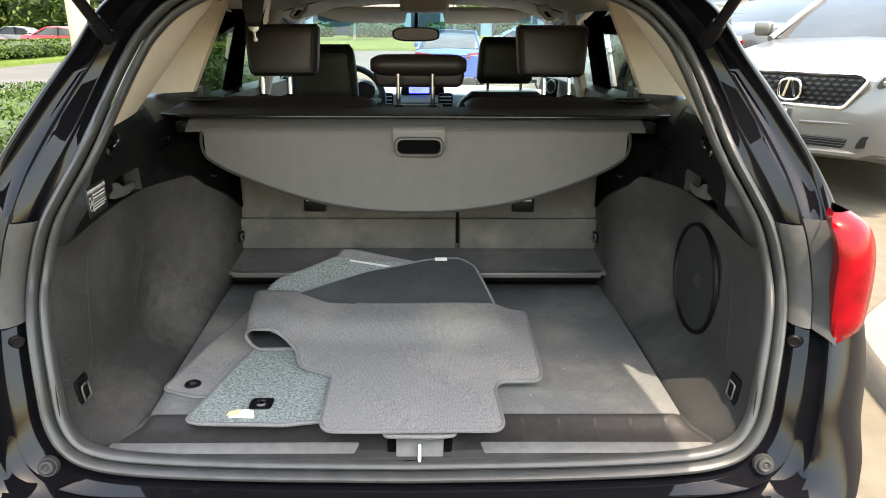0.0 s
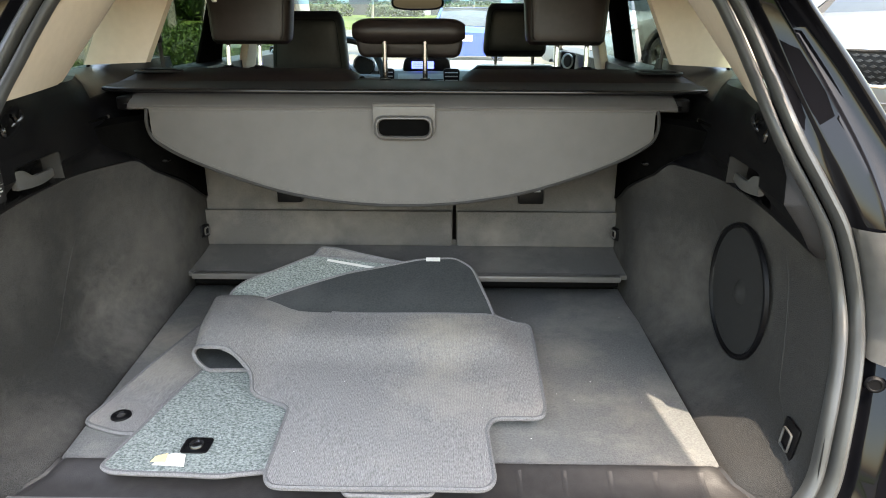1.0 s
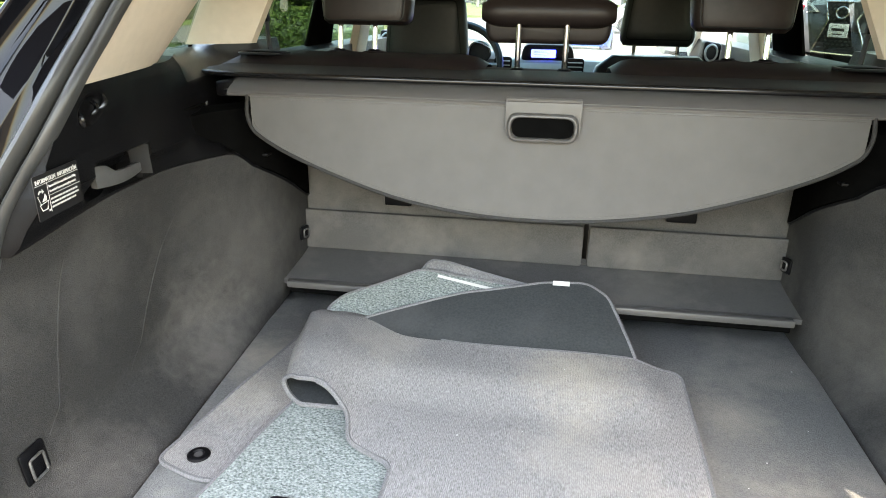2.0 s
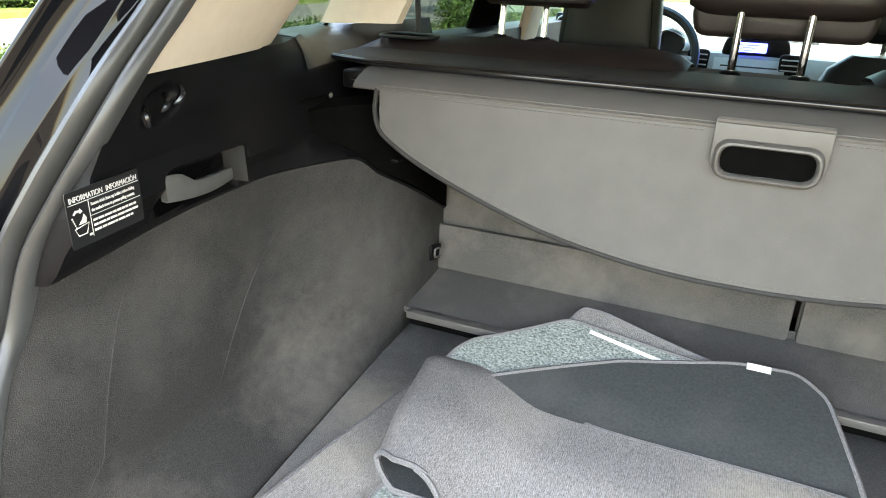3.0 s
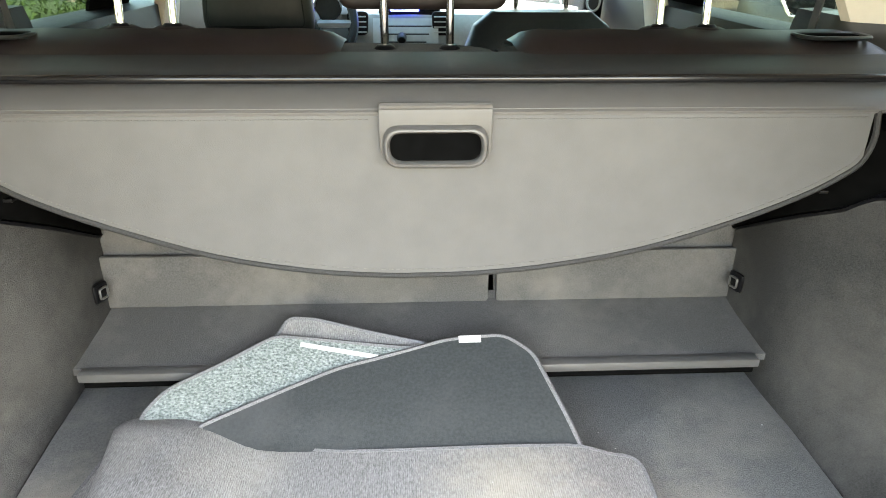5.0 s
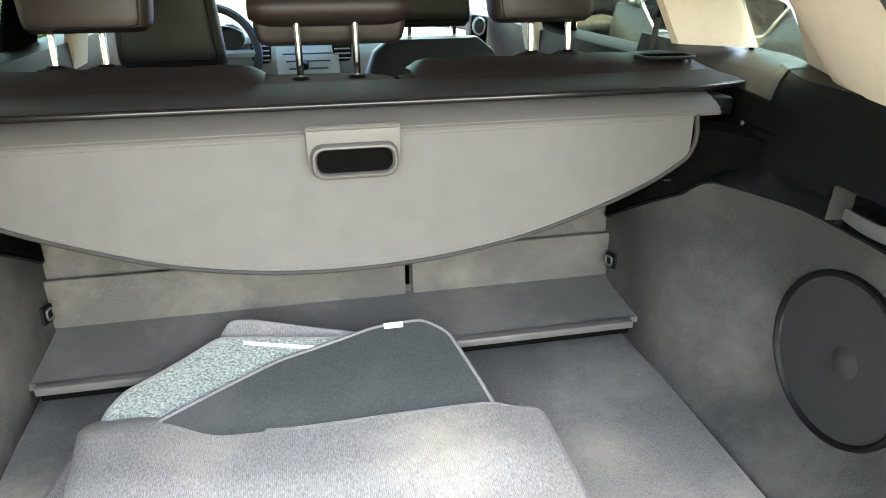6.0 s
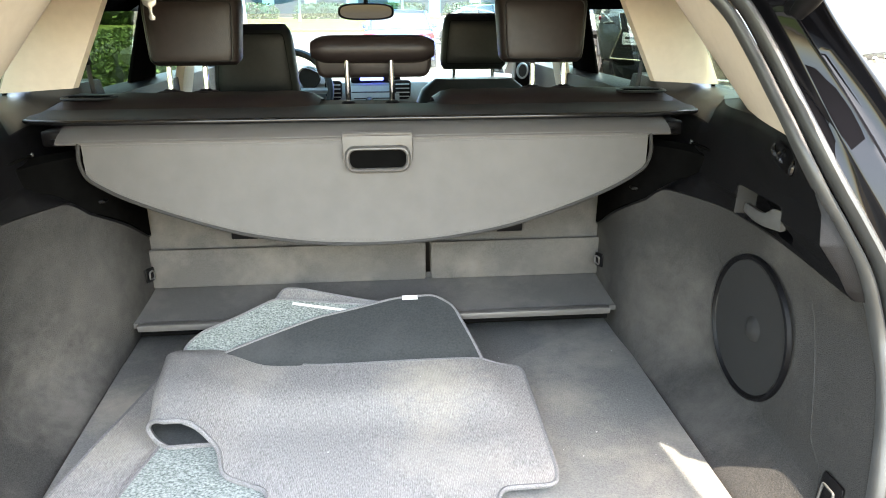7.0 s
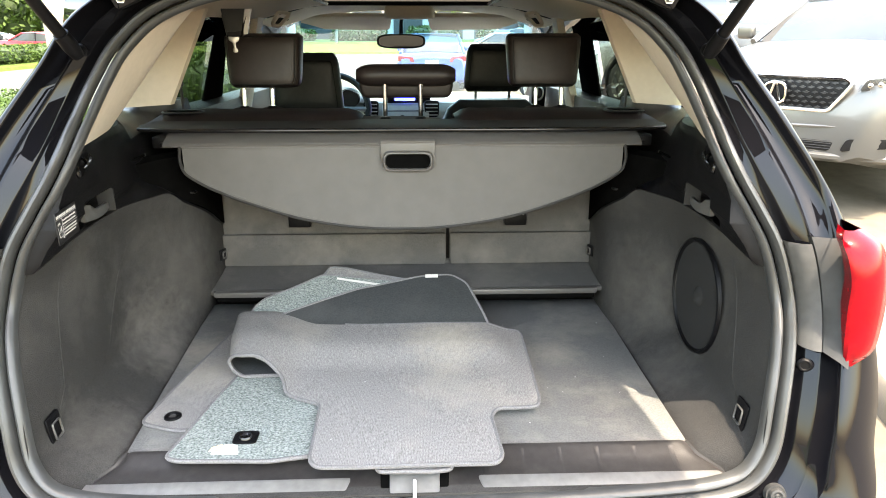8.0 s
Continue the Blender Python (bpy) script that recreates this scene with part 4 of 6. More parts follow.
def headrest(x, w, h, z0, label, posts, y=2.10, depth=.10):
    """A leather headrest on two chrome posts, with seam and rear panel."""
    hr = thing("headrest", (x, y, 1.29), label, "headrest", "rear headrests")
    rows = []
    n = 16
    for k in range(n + 1):
        t = k / n
        e = (1 - (2 * t - 1) ** 8) ** .5 if 0 < t < 1 else 0.0
        ring = []
        for q in range(28):
            a = q / 28 * math.tau
            c, sn = math.cos(a), math.sin(a)
            cx = math.copysign(abs(c) ** .42, c)
            cy = math.copysign(abs(sn) ** .55, sn)
            taper = 1 - .10 * (1 - t)
            ring.append((x + cx * w / 2 * (0.9 + .1 * e) * taper, y + .02 + cy * depth / 2 * (.55 + .45 * e) + .04 * (t - .5) * .5, z0 + h * t))
        rows.append(ring)
    part("pad", loft(rows, True, True), BROWN, hr)
    seam = [(x + (w / 2 - .012) * u * (1 - .10 * (1 - tt)), y + .02 - depth / 2 + .0035 + .02 * (tt - .5), z0 + h * tt) for u, tt in rounded([(-1, .07), (1, .07), (.97, .93), (-.97, .93)], .12, 4)]
    part("seam", tube(seam, .0016, 5, True), BLACKLEATHER, hr)
    for px in posts:
        part("pucker", lathe([(.014, .004), (.021, .007), (.030, .004), (.040, -.004)], 20, pose(px, y - .004, 1.288, -2, 0, 0)), BROWN, hr)
        p = part("post", tube([(px, y - .005, 1.275), (px, y + .01, z0 + .02)], .0062, 12), CHROME, hr, "chrome post")
        part("collar", lathe([(.0, .008), (.012, .008), (.016, .004), (.018, 0)], 16, pose(px, y - .006, 1.291, -4, 0, 0)), BLACKPL, hr)
    return hr


headrest(-.410, .225, .150, 1.352, "brown leather headrest on chrome posts", (-.475, -.393))
headrest(.404, .222, .150, 1.352, "brown leather headrest on chrome posts", (.385, .462))

# centre headrest: a padded roll with a flat skirt
ch = thing("headrest", (0, 2.10, 1.28), "low brown leather centre headrest with a padded roll", "headrest", "rear headrests")
rows = []
for k in range(21):
    t = k / 20
    e = (1 - (2 * t - 1) ** 10) ** .5 if 0 < t < 1 else .55
    rows.append([(-.145 + .29 * t, 2.10 + .036 * math.sin(a) * e, 1.385 + .032 * math.cos(a) * e) for a in [q / 20 * math.tau for q in range(20)]])
part("roll", loft(rows, True, True), BROWN, ch)
part("skirt", prism(rounded([(-.132, 1.318), (.132, 1.318), (.143, 1.37), (-.143, 1.37)], .02, 4), lambda u, v, w: (u, 2.105 + w, v), .045, .012, 3), BROWN, ch)
for px in (-.062, .042):
    part("post", tube([(px, 2.085, 1.262), (px, 2.083, 1.37)], .0065, 12), CHROME, ch, "chrome post")
    part("collar", lathe([(.0, .006), (.012, .006), (.016, .003), (.018, 0)], 16, pose(px, 2.085, 1.262, 0, 0, 0)), BLACKPL, ch)

# seat belt guide and tongue hanging from the roof, side belts
belt = thing("seat_belt", (-.42, 2.02, 1.45), "black centre seat belt hanging from the roof with its steel tongue", "seat belt")
part("guide", prism(rounded([(-.492, 1.552), (-.418, 1.552), (-.440, 1.492), (-.480, 1.490)], .006, 2), lambda u, v, w: (u, 1.985 + w + .010 * math.sin((v - 1.49) * 40), v), .03, .005, 2), BLACKPL, belt)
part("webbing", prism([(-.487, 1.565), (-.424, 1.565), (-.438, 1.508), (-.478, 1.506)], lambda u, v, w: (u, 1.980 + w, v), .004), BLACKLEATHER, belt)
# Brushed-metal strip right of the guide
part("webbing", prism([(-.430, 1.565), (-.408, 1.565), (-.424, 1.50), (-.434, 1.50)], lambda u, v, w: (u, 1.990 + w, v), .003), STEEL, belt, "narrow silver strip at the right of the belt guide")
part("tongue", prism(rounded([(-.474, 1.494), (-.444, 1.494), (-.446, 1.484), (-.455, 1.478), (-.455, 1.466), (-.450, 1.460), (-.452, 1.453), (-.462, 1.453), (-.464, 1.460), (-.461, 1.466), (-.462, 1.478), (-.472, 1.484)], .002, 2), lambda u, v, w: (u, 1.978 + w, v), .005, .001), STEEL, belt)
for s in (1, -1):
    sb = thing("seat_belt", (s * .66, 2.14, 1.25), "grey side seat belt running up past the window", "seat belt")
    part("webbing", prism([(2.142, 1.25), (2.162, 1.25), (2.134, 1.37), (2.114, 1.37)], lambda u, v, w: (s * (.668 - (v - 1.27) * .04 + w), u, v), .003), STRIPGREY, sb)
    part("guide", prism(rounded([(2.114, 1.352), (2.136, 1.352), (2.130, 1.386), (2.106, 1.39)], .005, 2), lambda u, v, w: (s * (.658 + w), u, v), .010, .003), BLACKPL, sb)
    ft = thing("belt_holder", (s * .655, 2.03, 1.27), "black plastic belt slot beside the seat top", "belt holder")
    part("frame", tube([(s * (.632 + u), 2.022 + v, 1.2905) for u, v in rounded([(-.050, -.030), (.050, -.030), (.056, .028), (-.056, .028)], .024, 5)], .0045, 8, True, flat=.7), BLACKLEATHER, ft)
    # Flat dark plate; its colour stands for the shade inside the slot
    part("slot", prism(rounded([(s * .592, 1.998), (s * .672, 1.998), (s * .676, 2.044), (s * .588, 2.044)], .016, 4), lambda u, v, w: (u, v, 1.2885 + w), .003), VOID, ft)

# ---------- cargo cover ----------
cover = thing("cargo_cover", (0, 1.83, 1.2), "grey roller cargo cover hanging half open below its bar", "cargo cover")
# top shelf, cassette, front bar
part("shelf", prism(rounded([(-.705, 1.872), (-.60, 1.842), (.60, 1.842), (.705, 1.872), (.725, 1.888), (.69, 1.99), (-.69, 1.99), (-.725, 1.888)], .008, 2), lambda u, v, w: (u, v, 1.258 + .008 * smoothstep(1.85, 1.98, v) + w), .006, .002), LAMPTRIM, cover, "black top shelf of the cover")
part("shelf_edge", tube([(-.70, 1.866, 1.2625), (-.60, 1.834, 1.2625), (.60, 1.834, 1.2625), (.70, 1.866, 1.2625)], .0055, 10), GLOSSPL, cover)
prof = [(1.850, 1.2575), (1.838, 1.2560), (1.824, 1.2530), (1.810, 1.2485), (1.798, 1.2430), (1.789, 1.2370), (1.784, 1.2320), (1.7845, 1.2285), (1.791, 1.2260), (1.84, 1.2235), (1.90, 1.225), (1.90, 1.256)]
part("cassette", loft([[(x, y, z) for y, z in prof] for x in [-.612 + 1.224 * k / 12 for k in range(13)]], True, True), COVERBAR, cover, "grey rounded roller case")
for s in (1, -1):
    part("end_cap", box(s * .628 - .018, s * .628 + .018, 1.805, 1.90, 1.222, 1.252, .006, 3), BLACKPL, cover)
    part("end_pin", box(s * .575 - .05, s * .575 + .05, 1.795, 1.815, 1.226, 1.238, .003), BLACKPL, cover)
half = [(.570, 1.231), (.574, 1.195), (.566, 1.165), (.545, 1.146), (.494, 1.117), (.404, 1.080), (.282, 1.041), (.159, 1.0185), (.06, 1.010), (0, 1.009)]
hc = [tuple(p)[:2] for p in curve_through([(a, b, 0) for a, b in half], 34)]
outline = hc + [(-a, b) for a, b in hc[-2::-1]]


def sheet_y(x, z):
    return 1.788 - .003 * (1.23 - z) / .2 + .0022 * math.sin(x * 9) * (1.23 - z) * 4


def cover_bottom(x):
    for (a, b), (c, d) in zip(hc, hc[1:]):
        if c <= abs(x) <= a and a - c > 1e-6:
            return d + (b - d) * (abs(x) - c) / (a - c)
    return 1.009


xs = [-.565 + 1.13 * k / 60 for k in range(61)]
front = [[(x, sheet_y(x, 1.236 - (1.236 - cover_bottom(x)) * j / 10) - .0012, 1.236 - (1.236 - cover_bottom(x)) * j / 10) for j in range(11)] for x in xs]
bm = loft(front)
loft([[(p[0], p[1] + .0032, p[2]) for p in r] for r in front], bm=bm)
part("sheet", bm, COVER, cover, "grey vinyl sheet with a curved lower edge")
part("edge_piping", tube([(x, sheet_y(x, z) - .001, z) for x, z in outline], .0040, 6), DARKBIND, cover, "dark stitched piping")
inset = .009
st = bmesh.new()
for (a, b), (c, d) in zip(outline[4:-4], outline[5:-3]):
    nx, nz = -(d - b), (c - a)
    ln = math.hypot(nx, nz)
    for u in (.15, .65):
        p = Vector((a + (c - a) * u - nx / ln * -inset * -1, 0, b + (d - b) * u + abs(nz) / ln * inset))
        q = Vector((a + (c - a) * (u + .3) - nx / ln * -inset * -1, 0, b + (d - b) * (u + .3) + abs(nz) / ln * inset))
        p.y = q.y = sheet_y(p.x, p.z) - .0014
        tube([p, q], .0007, 4, bm=st)
tagged(part("stitching", st, STITCH, cover), kind="stuff")
part("hem", tube([(-.562 + 1.124 * k / 40, sheet_y(0, 1.229) - .0008, 1.2290) for k in range(41)], .0016, 6), DARKBIND, cover, "dark hem under the roller case")
tape = bmesh.new()
for k in range(150):
    x = -.555 + 1.11 * k / 149
    if not -.075 < x < .085:
        tube([(x - .0022, sheet_y(x, 1.226) - .0016, 1.2225), (x + .0022, sheet_y(x, 1.226) - .0016, 1.2225)], .0007, 4, bm=tape)
tagged(part("stitching", tape, STITCH, cover), kind="stuff")
# handle with its grip hole: outer frame, dark plate painted as the hole's shade
cx, cz = .007, 1.198
outer = [(cx - .0695, cz + .045), (cx + .0695, cz + .045)] + [(cx + .0695 - .030 + .030 * math.cos(a), cz - .006 - .030 * math.sin(a)) for a in [k / 10 * math.pi / 2 for k in range(11)]]
outer += [(cx - .0395 - .030 * math.sin(a), cz - .006 - .030 * math.cos(a)) for a in [k / 10 * math.pi / 2 for k in range(11)]]
inner = [(cx + a, cz - .007 + b) for a, b in rounded([(-.057, .0185), (.057, .0185), (.057, -.0185), (-.057, -.0185)], .0182, 8)]
yh = 1.777
part("pull_handle", prism([(a, b) for a, b in outer], lambda u, v, w: (u, yh + w, v), .006, .0018, 2), COVERBAR, cover, "grey moulded pull handle")
part("handle_top", tube([(cx - .068, yh + .002, cz + .043), (cx, yh + .002, cz + .043), (cx + .068, yh + .002, cz + .043)], .0048, 8), COVERBAR, cover)
rim_ = [[(cx + (a - cx) * kx, yh - d, cz - .007 + (b - cz + .007) * kz) for a, b in inner] for kx, kz, d in ((1.16, 1.46, -.001), (1.14, 1.42, .003), (1.12, 1.36, .0075), (1.09, 1.26, .0100), (1.05, 1.13, .0105), (1.015, 1.03, .0085), (1.0, 1.0, .005), (.99, .97, -.001))]
part("grip_rim", loft(rim_, True), COVERBAR, cover, "raised rim round the grip hole")
part("grip_slot_shade", prism([(cx + (a - cx) * .99, cz - .007 + (b - cz + .007) * .98) for a, b in inner], lambda u, v, w: (u, yh - .0008 + w, v), .0012), VOID, cover)

# ---------- label on the side panel ----------
lab = thing("information_label", (-.655, 1.33, 1.11), "black information sticker with white lettering on the side panel", "sticker")
# place() puts label coordinates (along the panel, up) on the panel's face
def on_label(u, v, w):
    return (-.6205 - .115 * u + w, 1.2565 + .957 * u, 1.1365 + .87 * v)


part("backing", prism(rounded([(0, 0), (.106, .0), (.106, .068), (0, .068)], .003, 2), on_label, .0012), BLACKLABEL, lab)
mt = Matrix(((-.115, 0, 1, -.6190), (.957, 0, 0, 1.2565), (0, .87, 0, 1.1365), (0, 0, 0, 1)))
for word, u, v, size, squeeze in (("INFORMATION", .004, .0550, .0092, .74), ("INFORMACIÓN", .055, .0550, .0092, .74),
                                  ("Remove drinks from cup holders before folding", .0315, .0445, .0058, .58), ("the seatback down to prevent spilling contents.", .0315, .0370, .0058, .58)):
    b2 = text_mesh(word, size)
    b2.transform(mt @ pose(u, v, 0) @ Matrix.Diagonal((squeeze, 1, 1, 1)))
    part("heading" if size > .008 else "text_line", b2, WHITE, lab, "white heading" if size > .008 else "white lettering", smooth=False)
for v, u0, u1, h in ((.0525, .002, .104, .0007), (.0325, .030, .104, .0007)):
    part("rule", prism([(u0, v), (u1, v), (u1, v + h), (u0, v + h)], on_label, .0016), WHITE, lab)
rngl = random.Random(8)
for v, u1 in ((.0250, .096), (.0188, .098), (.0126, .094)):
    u = .0315
    while u < u1 - .004:
        w_ = rngl.choice((.004, .006, .008, .010))
        e_ = min(u1, u + w_)
        part("word_bar", prism([(u, v), (e_, v), (e_, v + .0028), (u, v + .0028)], on_label, .0016), WHITE, lab)
        u = e_ + .0013
part("divider", prism([(.0285, .008), (.0292, .008), (.0292, .0525), (.0285, .0525)], on_label, .0016), WHITE, lab)
# pictogram: an open tub, a folding back and an arrow
part("pictogram", tube([on_label(u, v, .0012) for u, v in ((.010, .0145), (.021, .0145), (.0255, .0265), (.006, .0235))], .0008, 4, True), WHITE, lab)
part("pictogram", prism([(.012, .0275), (.022, .0275), (.0235, .033), (.0205, .0385), (.0175, .033)], on_label, .0016), WHITE, lab)
part("pictogram", prism([(.0065, .0415), (.010, .0455), (.0155, .0445), (.016, .0465), (.0195, .042), (.0155, .040), (.0155, .042), (.0105, .0425), (.008, .040)], on_label, .0016), WHITE, lab)
for k in range(5):
    part("dash", prism([(.004 + .0009 * k, .0375 - .0028 * k), (.0055 + .0009 * k, .0378 - .0028 * k), (.0058 + .0009 * k, .0362 - .0028 * k), (.0043 + .0009 * k, .0359 - .0028 * k)], on_label, .0016), WHITE, lab)
part("word_bar", prism([(.0235, .010), (.0275, .010), (.0275, .0126), (.0235, .0126)], on_label, .0016), WHITE, lab)

# ---------- floor mats ----------
from mathutils.geometry import delaunay_2d_cdt


def mat_sheet(name, outline, height, top, label, binding=BINDING, under=None, thick=.007, step=.018, rib=.0045, open_edge=False):
    """A carpet mat: a triangulated sheet over an outline, laid at height(x, y), with a bound edge."""
    obm = thing(name, (sum(p[0] for p in outline) / len(outline), sum(p[1] for p in outline) / len(outline), .73), label, "floor mat", "loose floor mats")
    ring = []
    k = len(outline)
    for i in range(k):
        a, b = Vector(outline[i]), Vector(outline[(i + 1) % k])
        n = max(1, int((b - a).length / step))
        ring += [a.lerp(b, j / n) for j in range(n)]
        bound = len(ring) if i == k - 2 else (len(ring) if not open_edge else (bound if i > k - 2 else 0))
    pts = list(ring)
    xs0, xs1 = min(p.x for p in ring), max(p.x for p in ring)
    ys0, ys1 = min(p.y for p in ring), max(p.y for p in ring)
    rng = random.Random(5)
    y = ys0 + step
    while y < ys1:
        x = xs0 + step
        while x < xs1:
            pts.append(Vector((x + rng.uniform(-.003, .003), y + rng.uniform(-.003, .003))))
            x += step
        y += step
    m = len(ring)
    vo, _, fo, *_ = delaunay_2d_cdt(pts, [(i, (i + 1) % m) for i in range(m)], [list(range(m))], 1, 1e-5)
    bm = bmesh.new()
    tv = [bm.verts.new((v.x, v.y, height(v.x, v.y) + thick)) for v in vo]
    for f in fo:
        bm.faces.new([tv[i] for i in f])
    part("carpet_face", bm, top, obm)
    bm = bmesh.new()
    tv = [bm.verts.new((v.x, v.y, height(v.x, v.y))) for v in vo]
    for f in fo:
        bm.faces.new([tv[i] for i in f])
    part("backing", bm, under or MATRUBBER, obm)
    part("bound_edge", tube([(p.x, p.y, height(p.x, p.y) + thick * .6) for p in (ring[:bound + 1] if open_edge else ring)], rib, 6, not open_edge), binding, obm, "stitched edge binding")
    return obm


def flatz(z):
    return lambda x, y: z + .0012 * math.sin(x * 23 + y * 17)


def leaning(z0, rise=.40, y0=1.70):
    return lambda x, y: z0 + max(0.0, y - y0) * rise * smoothstep(y0 - .02, y0 + .06, y) + .001 * math.sin(x * 21)


mc = mat_sheet("floor_mat", rounded([(-.556, 1.318), (-.475, 1.288), (-.20, 1.30), (-.25, 1.80), (-.455, 1.795), (-.478, 1.77)], .022), lambda x, y: floor_z(y) + .001 + .0012 * math.sin(x * 23 + y * 17), MATGREY, "grey carpet floor mat under the others, pile up")
mat_sheet("floor_mat", rounded([(-.05, 1.132), (.05, 1.126), (.09, 1.132), (.10, 1.40), (-.06, 1.40)], .012), flatz(.7255), MATGREY, "grey carpet floor mat hidden under the top one")
mb = mat_sheet("floor_mat", rounded([(-.457, 1.186), (-.436, 1.174), (-.33, 1.170), (-.256, 1.164), (-.17, 1.182), (-.10, 1.19), (-.10, 1.62), (-.372, 1.62), (-.382, 1.59)], .012), flatz(.7285), MATFELT, "floor mat turned over, blue-grey felt backing up")
mat_sheet("floor_mat", rounded([(-.256, 1.90), (-.232, 1.955), (-.19, 1.952), (.005, 1.900), (.0, 1.75), (-.20, 1.75)], .014), leaning(.7325, .405, 1.70), MATGREY, "grey carpet floor mat at the back of the pile")
me_ = mat_sheet("floor_mat", rounded([(-.43, 1.72), (-.425, 1.79), (-.400, 1.825), (-.32, 1.868), (-.247, 1.912), (-.006, 1.884), (.03, 1.86), (.0, 1.64), (-.40, 1.64)], .016), leaning(.742, .405, 1.70), MATFELT, "floor mat turned over, felt backing up, propped on the strip")
md = mat_sheet("floor_mat", rounded([(-.345, 1.755), (-.14, 1.848), (.03, 1.894), (.125, 1.901), (.168, 1.868), (.218, 1.715), (.215, 1.62), (-.30, 1.62)], .018), leaning(.752, .38, 1.70), MATRUBBER, "floor mat turned over, black rubber backing up")


def toph(x, y):
    """The top mat lies flat on the right and rises onto its rolled left end."""
    lift = smoothstep(-.238, -.362 - .04 * smoothstep(1.5, 1.8, y), x) * smoothstep(1.31, 1.47, y)
    back = .020 * smoothstep(1.50, 1.62, y) * (1 - smoothstep(.20, .28, x)) * (1 - .6 * lift)
    return .737 + .054 * lift * (1 - .30 * smoothstep(1.52, 1.76, y) - .30 * smoothstep(1.735, 1.80, y)) + back + .0015 * math.sin(x * 15 + y * 11)


A_OUT = rounded([(-.362, 1.487), (-.322, 1.482), (-.282, 1.452), (-.266, 1.396), (-.184, 1.352), (-.178, 1.155), (-.162, 1.133), (.172, 1.130), (.188, 1.152), (.180, 1.295), (.196, 1.327),
                 (.284, 1.326), (.293, 1.36), (.302, 1.695), (.288, 1.715), (.03, 1.716), (-.13, 1.718), (-.225, 1.728), (-.325, 1.775), (-.376, 1.797)], .016)[4:] 
ma = mat_sheet("floor_mat", A_OUT, toph, MATGREY, "large grey carpet floor mat on top, its end rolled under", open_edge=True)
# the rolled end: over the top, round and back under
rowsr = []
for k in range(19):
    v = k / 18
    yy = 1.487 + v * (1.795 - 1.487)
    xr = -.362 - .048 * v + .034 * smoothstep(.80, 1.0, v) ** 2
    zt = toph(xr, yy) + .007
    r = (zt - .7375) / 2
    lean = -.012 * v
    pts_ = [(-.330, yy, toph(-.330, yy) + .0074), (-.336, yy, toph(-.336, yy) + .0084), ((xr - .336) / 2, yy, toph((xr - .336) / 2, yy) + .0084), (xr, yy, zt + .0006)]
    for q in range(13):
        a = math.pi / 2 + q / 12 * math.pi
        pts_.append((xr - .018 + lean + 1.25 * r * math.cos(a), yy + .02 * math.sin(q / 12 * math.pi), zt - r + r * math.sin(a)))
    pts_.append((-.33, yy, .7385))
    pts_.append((-.272, yy, .7395))
    rowsr.append(pts_)
part("rolled_end", loft(rowsr), MATGREY, ma)
part("rolled_lining", loft([[(p[0] + .006 * (1 if p[0] < -.376 - .06 * max(0, p[1] - 1.487) else 0), p[1], p[2] - (.006 if i < 10 else -.004)) for i, p in enumerate(r)] for r in rowsr]), MATRUBBER, ma)
part("rolled_edge", tube([Vector(p) + Vector((0, -.001, -.003 if i < 10 else .002)) for i, p in enumerate(rowsr[0])], .0045, 6), BINDING, ma)
part("rolled_edge", tube([Vector(p) for p in rowsr[-1]], .0045, 6), BINDING, ma)

# fastening rings, tags and tape on the mats
part("clip_ring", lathe([(.0075, .002), (.0095, .0042), (.0150, .0045), (.0175, .003), (.0185, 0)], 20, pose(-.495, 1.338, .7275)), BLACKPL, mc)
part("clip_centre", lathe([(0, .0024), (.0070, .0022), (.0078, 0)], 16, pose(-.495, 1.338, .7275)), STRIPGREY, mc)
cb = part("clip_plate", prism([(-.316 + a, 1.238 + b) for a, b in rounded([(-.024, -.020), (.024, -.020), (.024, .022), (-.024, .022)], .009, 3)], lambda u, v, w: (u, v, .7365 + w), .003, .001), BLACKPL, mb, "black clip plate")
part("clip_ring", lathe([(.006, .002), (.008, .004), (.0115, .0045), (.013, .002), (.0135, 0)], 20, pose(-.316, 1.238, .7395)), GLOSSPL, cb)
part("torn_label", prism([(-.372, 1.187), (-.318, 1.184), (-.326, 1.214), (-.345, 1.218), (-.362, 1.212)], lambda u, v, w: (u, v, .7368 + w), .0012), WHITE, mb, "torn white paper label")
part("yellow_tape", prism([(-.377, 1.193), (-.352, 1.193), (-.356, 1.216), (-.374, 1.207)], lambda u, v, w: (u, v, .7383 + w), .0008), YELLOWED, mb, "yellowed strip of tape")
hE = leaning(.742, .405, 1.70)
part("white_strip", loft([[(x, y + d, hE(x, y + d) + .0085) for d in (-.004, .004)] for x, y in [(-.205 + .125 * k / 6, 1.893 - .024 * k / 6) for k in range(7)]]), WHITE, me_, "white paper strip")
hD = leaning(.752, .38, 1.70)
part("white_tag", loft([[(x, 1.893 + dy, hD(x, 1.893 + dy) + .009 + dz) for dy, dz in ((-.009, .0), (.002, .002), (.006, -.004))] for x in (.05, .062, .074, .086)]), WHITE, md, "white cloth tag on the edge")

